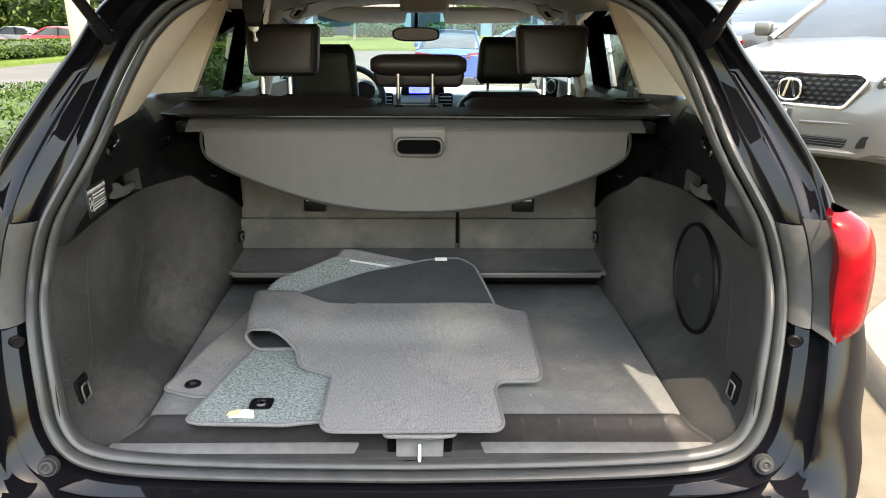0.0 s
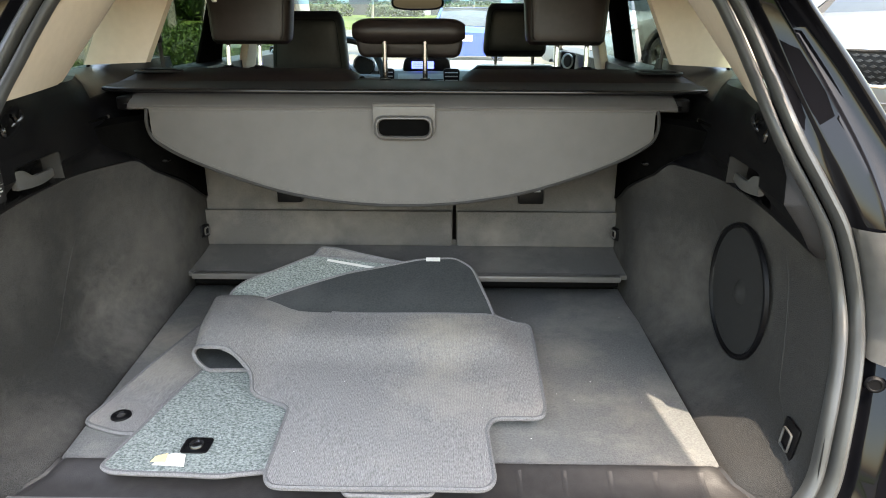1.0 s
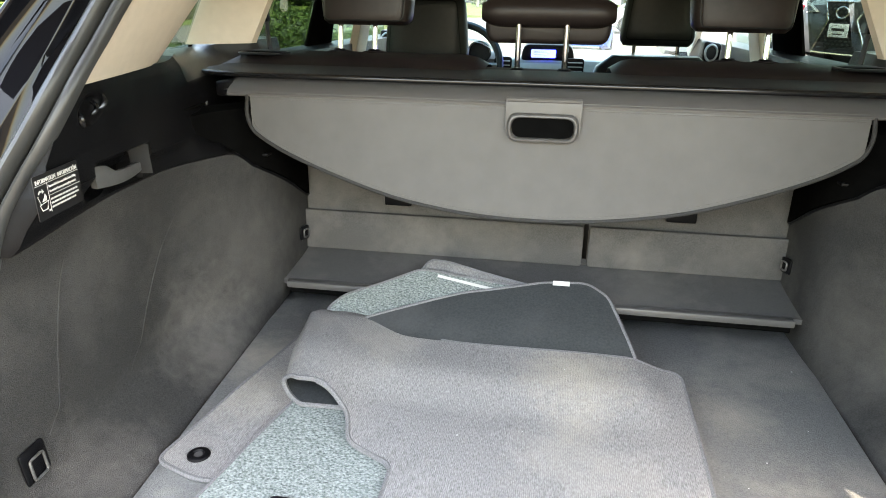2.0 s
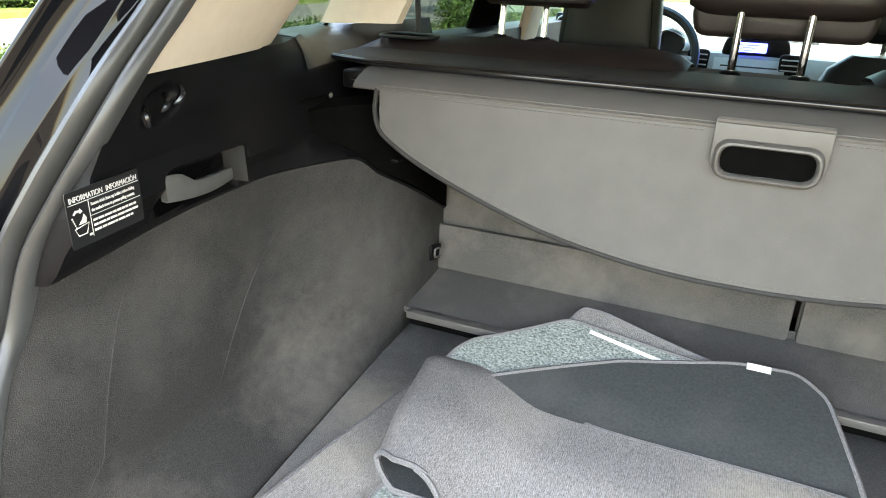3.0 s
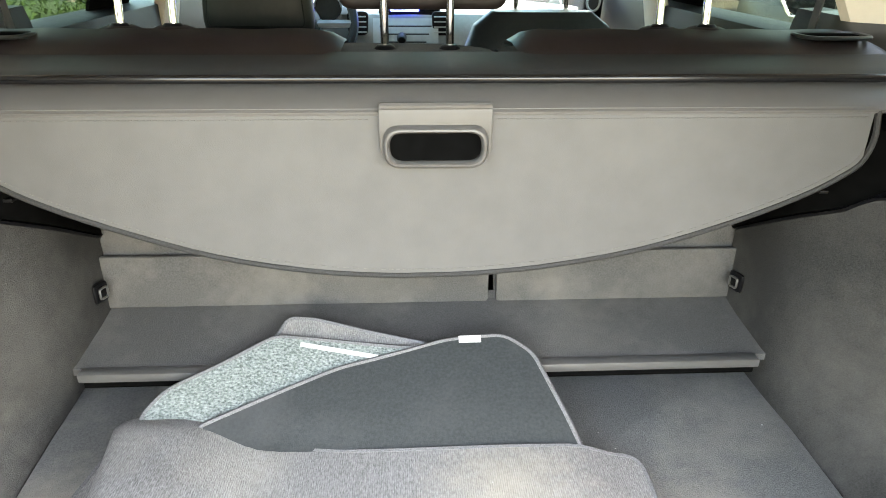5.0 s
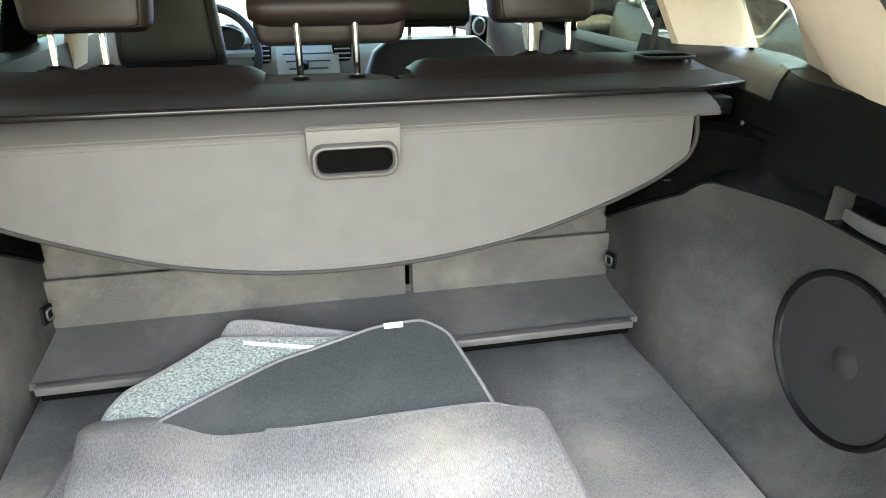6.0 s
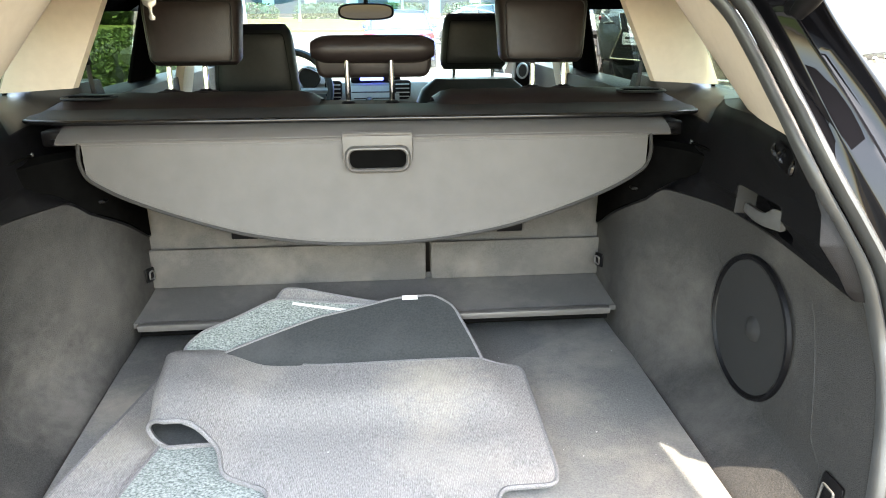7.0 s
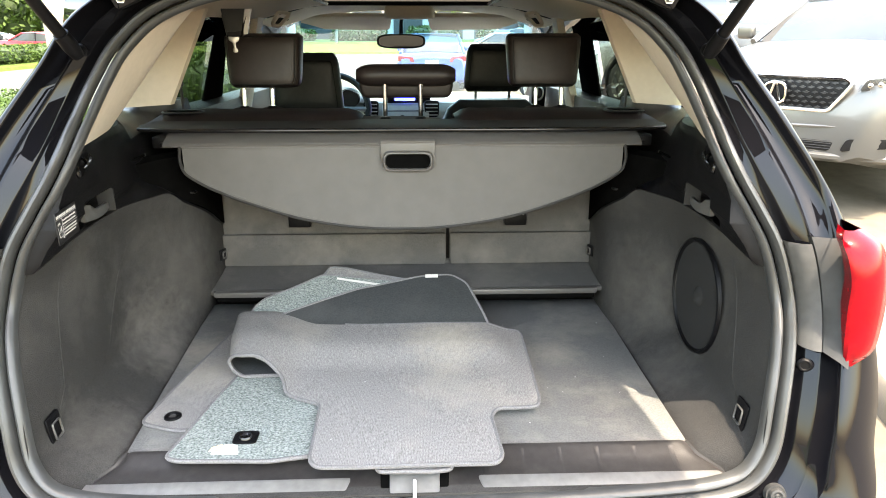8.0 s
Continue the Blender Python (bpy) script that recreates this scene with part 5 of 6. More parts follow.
# lint and crumbs on the carpets
rngd = random.Random(31)
lint = bmesh.new()
for k in range(20):
    on_mat = k % 3 == 0
    x, y = (rngd.uniform(-.15, .26), rngd.uniform(1.16, 1.68)) if on_mat else (rngd.uniform(.22, .54), rngd.uniform(1.2, 1.8))
    z = toph(x, y) + .0078 if on_mat else .7212
    r_ = rngd.choice((.0005, .0006, .0008, .0011))
    own = bmesh.new()
    bmesh.ops.create_icosphere(own, subdivisions=1, radius=r_)
    merge(lint, own, Matrix.Translation((x, y, z)) @ Matrix.Diagonal((rngd.uniform(.7, 2.2), 1, .7, 1)))
tagged(part("lint", lint, WHITE), "white lint and crumbs scattered on the carpet", "crumbs", kind="stuff")

# ---------- front of the cabin ----------
def front_seat(x, y0, hw, hz, hh, label):
    """A front seat: backrest, headrest hw wide and hh high from hz, cushion."""
    fs = thing("front_seat", (x, y0 + .02, .45), label, "car seat", "front seats")
    rows = []
    for dy, z, w, d in ((-.11, .55, .50, .16), (-.13, .8, .51, .16), (-.09, 1.0, .49, .15), (-.05, 1.13, .44, .13), (-.025, 1.20, .38, .11), (-.02, hz - .03, .28, .08)):
        rows.append([(x + w / 2 * math.copysign(abs(math.cos(a)) ** .5, math.cos(a)), y0 + dy + d / 2 * math.copysign(abs(math.sin(a)) ** .6, math.sin(a)), z) for a in [q / 24 * math.tau for q in range(24)]])
    part("backrest", loft(rows, True, True), BLACKLEATHER, fs)
    rows = []
    for k in range(13):
        t = k / 12
        e = (1 - (2 * t - 1) ** 6) ** .5 if 0 < t < 1 else .3
        rows.append([(x + hw / 2 * (1 - .14 * t) * (.8 + .2 * e) * math.copysign(abs(math.cos(a)) ** .45, math.cos(a)), y0 + .05 * e * math.copysign(abs(math.sin(a)) ** .6, math.sin(a)), hz + hh * t) for a in [q / 24 * math.tau for q in range(24)]])
    hp_ = part("headrest", loft(rows, True, True), BLACKLEATHER, fs)
    part("seam", tube([(x + hw / 2 * u * .86 * (1 - .14 * v), y0 - .0505, hz + hh * v) for u, v in rounded([(-1, .12), (1, .12), (.96, .88), (-.96, .88)], .1, 3)], .0015, 5, True), BLACKPL, hp_)
    for dx in (-.07, .07):
        part("post", tube([(x + dx, y0 - .01, hz - .08), (x + dx, y0 - .01, hz + .03)], .006, 8), CHROME, hp_)
    part("cushion", prism(rounded([(-.26, y0 - .08), (.26, y0 - .08), (.25, y0 + .47), (-.25, y0 + .47)], .05), lambda u, v, w: (x + u, v, .55 + w), .14, .03, 3), BLACKLEATHER, fs)
    return fs


front_seat(-.385, 2.72, .275, 1.195, .235, "black leather driver seat seen from behind")
front_seat(.345, 2.93, .245, 1.268, .19, "black leather passenger seat seen from behind")

dash = thing("dashboard", (0, 3.75, .7), "grey dashboard with round vents and a blue display", "dashboard")
part("panel", loft([[(x, y + .06 * (x / .7) ** 2, z - .03 * abs(x / .7) ** 3) for x in (-.70, -.5, -.3, -.15, 0, .15, .3, .5, .70)] for y, z in ((3.62, .62), (3.60, .80), (3.58, .98), (3.57, 1.09), (3.60, 1.155), (3.72, 1.190), (3.95, 1.18), (4.3, 1.07))]), DASHGREY, dash)
cs = part("centre_console", loft([[(x, y, z) for x in (-.15, -.14, .08, .09)] for y, z in ((3.45, .80), (3.50, .94), (3.55, 1.10), (3.57, 1.145))]), DASHSILVER, dash, "silver centre console")
part("hood_over_display", prism(rounded([(-.135, 1.145), (.105, 1.145), (.09, 1.222), (-.12, 1.222)], .03), lambda u, v, w: (u, 3.60 + w, v), .20, .01), BLACKPL, dash)
part("display", prism(rounded([(-.086, 1.166), (.020, 1.166), (.020, 1.200), (-.086, 1.200)], .004, 2), lambda u, v, w: (u, 3.592 + w, v), .004), SCREEN, dash, "blue lit display")
for k in range(3):
    part("display_line", box(-.074, -.03 + .012 * k, 3.5895, 3.591, 1.172 + .009 * k, 1.1745 + .009 * k), WHITE, dash)
for vx in (-.205, .105):
    v = part("air_vent", prism(rounded([(vx - .035, 1.085), (vx + .035, 1.085), (vx + .04, 1.17), (vx - .04, 1.17)], .02, 4), lambda u, w_, w: (u, 3.555 + w, w_), .02, .004), BLACKPL, dash)
    for k in range(4):
        part("slat", box(vx - .031, vx + .031, 3.545, 3.556, 1.096 + .018 * k, 1.100 + .018 * k, .001), DASHSILVER, v)
for k in range(5):
    part("button", box(-.105 + .03 * k, -.083 + .03 * k, 3.500, 3.53, 1.03, 1.042, .002), BLACKPL, cs)
for k in range(3):
    part("trim_line", box(-.125 + .01 * k, .065 - .01 * k, 3.535 - .014 * k, 3.548 - .014 * k, 1.118 - .026 * k, 1.1225 - .026 * k, .001), LAMPTRIM, cs)
part("knob", lathe([(0, .03), (.013, .03), (.017, .024), (.018, 0)], 20, pose(-.045, 3.52, 1.085, 105, 0, 0)), BLACKPL, cs)
wheel = thing("steering_wheel", (-.388, 3.42, 1.14), "black leather steering wheel", "steering wheel")
mw = pose(-.388, 3.42, 1.142, 62, 0, 0)
part("rim", tube([mw @ Vector((.18 * math.cos(a), .18 * math.sin(a), 0)) for a in [k / 40 * math.tau for k in range(40)]], .016, 8, True), BLACKLEATHER, wheel)
part("hub", lathe([(0, .02), (.05, .018), (.065, 0), (.065, -.04)], 20, mw), BLACKLEATHER, wheel)
for a in (0, math.pi, -math.pi / 2):
    part("spoke", tube([mw @ Vector((.05 * math.cos(a), .05 * math.sin(a), 0)), mw @ Vector((.17 * math.cos(a), .17 * math.sin(a), 0))], .014, 6), DASHSILVER, wheel)
cl = part("cluster_hood", loft([[(-.385 + .17 * math.cos(a), y, 1.13 + .105 * math.sin(a)) for a in [k / 12 * math.pi for k in range(13)]] for y in (3.55, 3.70)]), BLACKPL, dash)
for dx in (-.07, .07):
    part("gauge", lathe([(0, .002), (.045, .002), (.05, .006), (.052, 0)], 20, pose(-.385 + dx, 3.60, 1.182, 75, 0, 0)), LAMPTRIM, cl)
    part("gauge_ring", tube([(-.385 + dx + u, 3.598 - v * .26, 1.182 + v) for u, v in oval(0, 0, .098, .094, 24)], .004, 6, True), DASHSILVER, cl)
for x, z in ((.634, 1.214), (-.700, 1.230)):
    pod = part("vent_pod", prism(rounded([(x - .034, z - .075), (x + .034, z - .075), (x + .040, z + .035), (x - .030, z + .045)], .014, 4), lambda u, v, w: (u, 3.462 + w, v), .09, .008, 2), BLACKPL, dash, "black pod at the end of the dashboard")
    part("vent_ring", tube([(x + u, 3.456, z + v) for u, v in oval(0, 0, .046, .062, 28)], .0045, 8, True), DASHSILVER, pod, "silver vent ring")
    part("vent_core", prism(oval(x, z, .034, .050, 20), lambda u, v, w: (u, 3.458 + w, v), .006), LAMPTRIM, pod)
mir = thing("rear_view_mirror", (-.04, 3.32, 1.43), "black rear-view mirror on the windscreen", "mirror")
part("shell", prism([(-.04 + a, 1.463 + b) for a, b in oval(0, 0, .225, .066, 28, 3.2)], lambda u, v, w: (u, 3.30 + w, v), .035, .012, 3), BLACKPL, mir)
part("glass", prism([(-.04 + a, 1.463 + b) for a, b in oval(0, 0, .205, .052, 28, 3.2)], lambda u, v, w: (u, 3.298 + w, v), .003), MIRROR, mir)
part("stem", tube([(-.04, 3.34, 1.48), (-.04, 3.38, 1.53), (-.04, 3.42, 1.56)], .011, 8), BLACKPL, mir)

# ---------- outside ----------
def lot_z(x, y):
    """The upper part of the lot, where the other cars stand, lies a little higher."""
    return .30 * smoothstep(4, 9.5, y) * (1 - smoothstep(15, 22, y)) * smoothstep(.7, 2.2, x) * (1 - smoothstep(9, 14, x))


ground = tagged(part("ground", loft([[(x, y, lot_z(x, y)) for x in [-600, -40, -8, 0] + [1.5 + .5 * k for k in range(26)] + [40, 600]] for y in [-600, -30, 0] + [3.5 + .75 * k for k in range(26)] + [30, 90, 900]]), CONCRETE), "pale beige concrete parking lot", "ground", kind="structure")
road = tagged(part("road", loft([[(x, y, .006) for x in (-60, -16, -7.6)] for y in (-60, 0, 12, 30, 80)]), ASPHALT), "pale worn asphalt road beyond the hedge", "road", kind="structure")
lane = tagged(part("drive_lane", loft([[(x, y, .006) for x in (-7.6, 0, 8, 60)] for y in (24, 34, 46.5)]), ASPHALT), "pale asphalt lane in front of the parked cars", "road", kind="structure")
lawn = tagged(part("lawn", loft([[(x, y, z) for x in (-60, -30, 0, 30, 60)] for y, z in ((47, .01), (47.1, .15), (64, .3), (120, .4))]), GRASS), "bright green mown lawn", "lawn", kind="structure")
verge = tagged(part("verge", loft([[(x, y, z) for x, z in ((-60, .3), (-30, .2), (-18.0, .14), (-16.1, .13), (-16, .005))] for y in (-20, 10, 35, 120)]), GRASS), "grass verge across the road", "lawn", kind="structure")
# kerb beside the car
kerb = thing("kerb", (1.95, 2.6, 0), "pale concrete kerb beside the parked car", "kerb", kind="structure")
line = curve_through([(1.62, -3, 0), (1.72, 0.5, 0), (1.95, 2.5, 0), (2.35, 3.2, 0), (3.2, 3.6, 0), (6, 3.8, 0)], 40)
part("kerb_stone", loft([[p + Vector((dx * .9, -dx * .4 * (i / 40), z)) for dx, z in ((-.02, 0), (0, .11), (.02, .13), (.16, .135), (.17, 0))] for i, p in enumerate(line)]), KERB, kerb)


def leaf_cloud(name, boxes, count, size, mat, parent, seed):
    """Many small leaf quads on and in rounded volumes (centre, half sizes)."""
    rng = random.Random(seed)
    verts, faces = [], []
    for (c, h) in boxes:
        c, h = Vector(c), Vector(h)
        for _ in range(count):
            d = Vector((rng.gauss(0, 1), rng.gauss(0, 1), rng.gauss(0, 1))).normalized()
            e = max(abs(d.x), abs(d.y), abs(d.z))
            d = d * (1 / e * .55 + .45)
            k = rng.uniform(.80, 1.03) * (1 + .10 * noise.noise(Vector((d.x * 3, d.y * 3, d.z * 3)) + c))
            p = c + Vector((d.x * h.x, d.y * h.y, d.z * h.z)) * k
            n = Vector((rng.gauss(0, 1), rng.gauss(0, 1), rng.gauss(.6, 1))).normalized()
            u = n.orthogonal().normalized()
            u.rotate(Matrix.Rotation(rng.uniform(0, 6.28), 3, n))
            v = n.cross(u)
            s = size * rng.uniform(.6, 1.3)
            b = len(verts)
            verts += [p - u * s, p + v * s * .5, p + u * s, p - v * s * .5]
            faces.append((b, b + 1, b + 2, b + 3))
    me = bpy.data.meshes.new(name)
    me.from_pydata(verts, [], faces)
    me.materials.append(mat)
    ob = new(name, me)
    ob.parent = parent
    ob.matrix_parent_inverse = parent.matrix_world.inverted()
    return ob


def hedge(at, boxes, count, size, label, seed):
    h = thing("hedge", at, label, "hedge", "clipped hedges")
    for c, hh in boxes:
        own = bmesh.new()
        bmesh.ops.create_icosphere(own, subdivisions=2, radius=1.0)
        for v in own.verts:
            e = max(abs(v.co.x), abs(v.co.y), abs(v.co.z))
            v.co = v.co * (1 / e * .55 + .45) * .84
            v.co = Vector(c) + Vector((v.co.x * hh[0], v.co.y * hh[1], v.co.z * hh[2]))
        part("core", own, TWIG, h)
    leaf_cloud("foliage", boxes, count, size, LEAF, h, seed)
    return h


hedge((-4.8, 6, 0), [((-5.1 - .08 * k, 1.0 + 1.9 * k, .29), (1.35, 1.25, .38)) for k in range(6)], 8000, .030, "clipped green hedge beside the car", 3)
hedge((-17.5, 30, .1), [((-18.3, 14 + 4.2 * k, .50), (1.2, 2.4, .42)) for k in range(8)], 2500, .07, "clipped hedge across the road", 4)
hedge((-3.0, 10.5, 0), [((-3.4, 12.5, .5), (1.2, 1.0, .65)), ((-4.6, 14.2, .45), (1.0, 1.0, .6)), ((-6.0, 17, .45), (1.1, 1.1, .6))], 4500, .045, "rounded shrubs ahead of the car", 6)


hedge((8, 86, 0), [((-34 + 9 * k, 86 + (k % 3), .9), (3.4, 1.8, 1.2)) for k in range(11)], 1500, .22, "low far shrubs in front of the store", 9)


hedge((-34, 62, 0), [((-52 + 6 * k, 60 + 2 * (k % 2), 2.4), (3.6, 2.2, 2.8)) for k in range(6)], 1500, .30, "tall leafy shrubs before the brick building", 12)


def tree(x, y, height, spread, label, seed, r=.16):
    t = thing("tree", (x, y, 0), label, "tree", "roadside trees")
    rng = random.Random(seed)
    bm = tube(curve_through([(x, y, 0), (x + .1, y, height * .25), (x - .05, y + .1, height * .5), (x + .1, y, height * .8)], 10), [r * (1 - .075 * k) for k in range(10)], 10)
    boxes = []
    for k in range(9):
        a = k * 2.4
        z = height * (.42 + .055 * k)
        q = Vector((x + spread * .6 * math.cos(a), y + spread * .6 * math.sin(a), z + height * .12))
        tube([(x, y, z * .9), (x + (q.x - x) * .5, y + (q.y - y) * .5, z), tuple(q)], [r * .4, r * .28, r * .1], 6, bm=bm)
        boxes.append((tuple(q), (spread * rng.uniform(.4, .62), spread * rng.uniform(.4, .62), height * rng.uniform(.10, .17))))
    boxes.append(((x, y, height * .9), (spread * .5, spread * .5, height * .14)))
    part("trunk", bm, BARK, t)
    leaf_cloud("crown", boxes, 900, .16 * height / 8, TREELEAF, t, seed)
    return t


for i, (x, y, h, sp) in enumerate(((-24, 34, 8, 2.8), (-29, 44, 9, 3.2), (-20, 46, 8.5, 3.0), (-36, 52, 10, 3.6), (-15, 62, 9, 3.2), (-42, 44, 9, 3.2), (-8, 70, 9, 3.4), (2, 74, 9, 3.2), (14, 72, 10, 3.6),
                                   (-26, 66, 10, 3.6), (-20, 22, 6.5, 2.3), (-9.5, 24, 6, 2.2), (24, 70, 9, 3.4))):
    tree(x, y, h, sp, "leafy green roadside tree", 20 + i)
pole = thing("utility_pole", (-5.44, 11.0, 0), "thick pale wooden pole beside the hedge", "pole")
part("shaft", tube([(-5.44, 11.0, 0), (-5.44, 11.0, 3.5), (-5.42, 11.0, 8)], [.175, .17, .15], 20), BARK, pole)

# far backdrop buildings
bk = thing("brick_building", (-62, 95, 0), "far red brick building with pale bands", "building")
part("wall", box(-88, -56, 92, 110, 0, 9), BRICK, bk)
part("roof", box(-88.4, -55.6, 91.6, 110.4, 9, 9.6), PALEWALL, bk)
part("band", box(-88.1, -55.9, 91.9, 91.98, 4.2, 4.8), PALEWALL, bk)
for k in range(6):
    for zz in (1.4, 5.4):
        wv = part("window", box(-86 + 5 * k, -83 + 5 * k, 91.9, 91.97, zz, zz + 2), DARKGLASS, bk)
store = thing("store_building", (10, 100, 0), "far pale store building with blue shopfront glass", "building")
part("wall", box(-22, 50, 98, 125, 0, 7), PALEWALL, store)
part("roof", box(-22.4, 50.4, 97.6, 125.4, 7, 7.6), LAMPTRIM, store)
for k in range(12):
    part("window", box(-20 + 5.6 * k, -16 + 5.6 * k, 97.9, 97.98, .4, 4.2), DARKGLASS, store)


# ---------- other vehicles ----------
def wheel_at(car, x, y, r, s, rim=STEEL):
    w = part("wheel", lathe([(0, -.09), (r * .6, -.10), (r * .92, -.11), (r * .99, -.07), (r, 0), (r * .99, .07), (r * .92, .11), (r * .68, .112), (r * .66, .06), (0, .05)], 32, pose(x, y, r, 0, s * 90, 0)), TYRE, car)
    part("rim", lathe([(r * .50, .075), (r * .55, .10), (r * .66, .108), (r * .67, .09)], 28, pose(x, y, r, 0, s * 90, 0)), rim, w)
    for k in range(5):
        a = k / 5 * math.tau
        m = pose(x, y, r, 0, s * 90, 0)
        part("spoke", tube([m @ Vector((.03 * math.cos(a), .03 * math.sin(a), .10)), m @ Vector((r * .36 * math.cos(a + .12), r * .36 * math.sin(a + .12), .10)), m @ Vector((r * .58 * math.cos(a), r * .58 * math.sin(a), .095))], [.03, .022, .026], 6, flat=.5), rim, w)
    part("hub", lathe([(0, .115), (.03, .113), (.035, .09)], 14, pose(x, y, r, 0, s * 90, 0)), rim, w)


def vehicle(name, label, L, W, stations, paint, r=.33, wheels=(.18, .79), roofx=.74, arch=.022):
    """A parked car along +y with its nose at y = 0. stations: (y, lower z, shoulder z, roof z or 0, half width)."""
    car = thing(name, (0, 0, 0), label, "car", "parked cars")
    rows = []
    for y, zb, zs, zr, hw in stations:
        rows.append([(sx * hw * k, y, z) for sx, k, z in ((-1, .80, zb), (-1, .97, zb + .05), (-1, 1.0, zb + (zs - zb) * .45), (-1, .985, zb + (zs - zb) * .75), (-1, .93, zs - .03), (-1, .84, zs), (0, 0, zs + .035),
                                                         (1, .84, zs), (1, .93, zs - .03), (1, .985, zb + (zs - zb) * .75), (1, 1.0, zb + (zs - zb) * .45), (1, .97, zb + .05), (1, .80, zb))])
    part("body", loft(rows, False, True), paint, car)
    green = [st for st in stations if st[3]]
    part("glasshouse", loft([[(sx * hw * k, y, z) for sx, k, z in ((-1, .90, zs - .03), (-1, (.90 + roofx) / 2, (zs + zr) / 2), (-1, roofx, zr - .03), (0, 0, zr), (1, roofx, zr - .03), (1, (.90 + roofx) / 2, (zs + zr) / 2), (1, .90, zs - .03))]
                             for y, zb, zs, zr, hw in green], False, True), DARKGLASS, car)
    top = max(st[3] for st in green)
    rf = [st for st in green if st[3] > top - .12]
    part("roof", loft([[(sx * hw * roofx * k, y, zr + dz) for sx, k, dz in ((-1, 1.03, -.05), (-1, .95, -.012), (0, 0, .012), (1, .95, -.012), (1, 1.03, -.05))] for y, zb, zs, zr, hw in rf]), paint, car)
    for s in (1, -1):
        a, b, c, d = green[0], rf[0], rf[-1], green[-1]
        for p, q in ((a, b), (c, d)):
            part("pillar", tube([(s * p[4] * .90 if p[3] < top - .2 else s * p[4] * roofx, p[0], p[3] - .03 if p[3] > p[2] + .1 else p[2]), (s * q[4] * (roofx if q[3] > top - .2 else .90), q[0], q[3] - .03 if q[3] > q[2] + .1 else q[2])], .035, 6), paint, car)
        mid = rf[len(rf) // 2]
        part("pillar", tube([(s * mid[4] * .91, mid[0], mid[2] - .03), (s * mid[4] * roofx * 1.01, mid[0], mid[3] - .03)], .035, 6), BLACKPL, car)
        for f in wheels:
            wheel_at(car, s * (W / 2 - .10), L * f, r, s)
            part("wheel_arch", tube([(s * (W / 2 - .015), L * f + (r + .05 + arch * .5) * math.cos(a), r + (r + .05 + arch * .5) * math.sin(a)) for a in [k / 12 * math.pi for k in range(13)]], arch, 6, flat=.8), BLACKPL, car)
            # Dark sheet over the closed body, standing for the shade round the tyre
            part("arch_gap_shade", loft([[(s * (W / 2 + .006), L * f + q * math.cos(a), r + q * math.sin(a)) for a in [-.35 + k / 20 * (math.pi + .7) for k in range(21)]] for q in (r * .97, r + .05)]), VOID, car)
        part("door_mirror", box(s * (W / 2 + .05) - .09, s * (W / 2 + .05) + .09, L * .31, L * .31 + .10, stations[3][2] + .06, stations[3][2] + .20, .035, 3), paint, car)
    return car


def place(car, x, y, turn):
    car.matrix_basis = pose(x, y, 0, 0, 0, turn)
    return car


SUVST = [(0, .34, .72, 0, .70), (.10, .27, .90, 0, .86), (.35, .25, 1.00, 0, .94), (.9, .25, 1.06, 0, .965), (1.35, .25, 1.10, 1.13, .97), (2.1, .25, 1.12, 1.62, .97), (2.6, .25, 1.12, 1.70, .97), (3.4, .25, 1.12, 1.71, .97),
         (4.2, .26, 1.12, 1.66, .95), (4.75, .30, 1.10, 1.20, .90), (4.9, .38, .90, 0, .80)]
SEDST = [(0, .32, .60, 0, .62), (.12, .22, .70, 0, .80), (.5, .20, .80, 0, .88), (1.2, .20, .90, .92, .90), (1.9, .20, .93, 1.36, .90), (2.4, .20, .94, 1.44, .90), (3.1, .20, .95, 1.43, .90), (3.9, .22, .97, 1.02, .89),
         (4.5, .26, .96, 0, .86), (4.65, .34, .85, 0, .76)]

NOSEST = [(0, .45, .80, 0, .70), (.10, .42, 1.02, 0, .86), (.35, .36, 1.135, 0, .94), (.9, .25, 1.21, 0, .965), (1.40, .25, 1.25, 1.27, .97), (2.2, .25, 1.22, 1.66, .97), (2.7, .25, 1.18, 1.74, .97), (3.4, .25, 1.14, 1.74, .97),
          (4.2, .26, 1.13, 1.68, .95), (4.75, .30, 1.10, 1.20, .90), (4.9, .38, .90, 0, .80)]

# pale silver SUV, nose towards the camera
WHITEPAINT = car_paint("pale_silver_paint", (0.115, 0.112, 0.105), 0.5)
ac = vehicle("parked_suv", "pale silver SUV parked nose out with a dark mesh grille", 4.9, 1.96, NOSEST, WHITEPAINT, .37, (.19, .78))
GRILLE = material("grille_black", (0.006, 0.006, 0.0065), 0.45, second=(0.010, 0.010, 0.0105), scale=60, spec=0.2)
MESHGREY = material("grille_mesh", (0.026, 0.0265, 0.027), 0.4, 0.3, second=(0.034, 0.035, 0.035), scale=60)
LENS = glass_material("lamp_lens", (0.92, 0.94, 0.95))
gp = [(-.50, 1.075), (.50, 1.075), (.55, 1.03), (.41, .83), (-.41, .83), (-.55, 1.03)]
gr = part("grille", prism(rounded(gp, .03), lambda u, v, w: (u, -.02 + .13 * u * u + w + .12 * max(0, v - .98), v), .05, .006), GRILLE, ac, "black mesh grille")
part("grille_frame", tube([(u, -.03 + .13 * u * u + .12 * max(0, v - .98), v) for u, v in rounded(gp, .03, 6)], .016, 8, True), CHROME, gr)
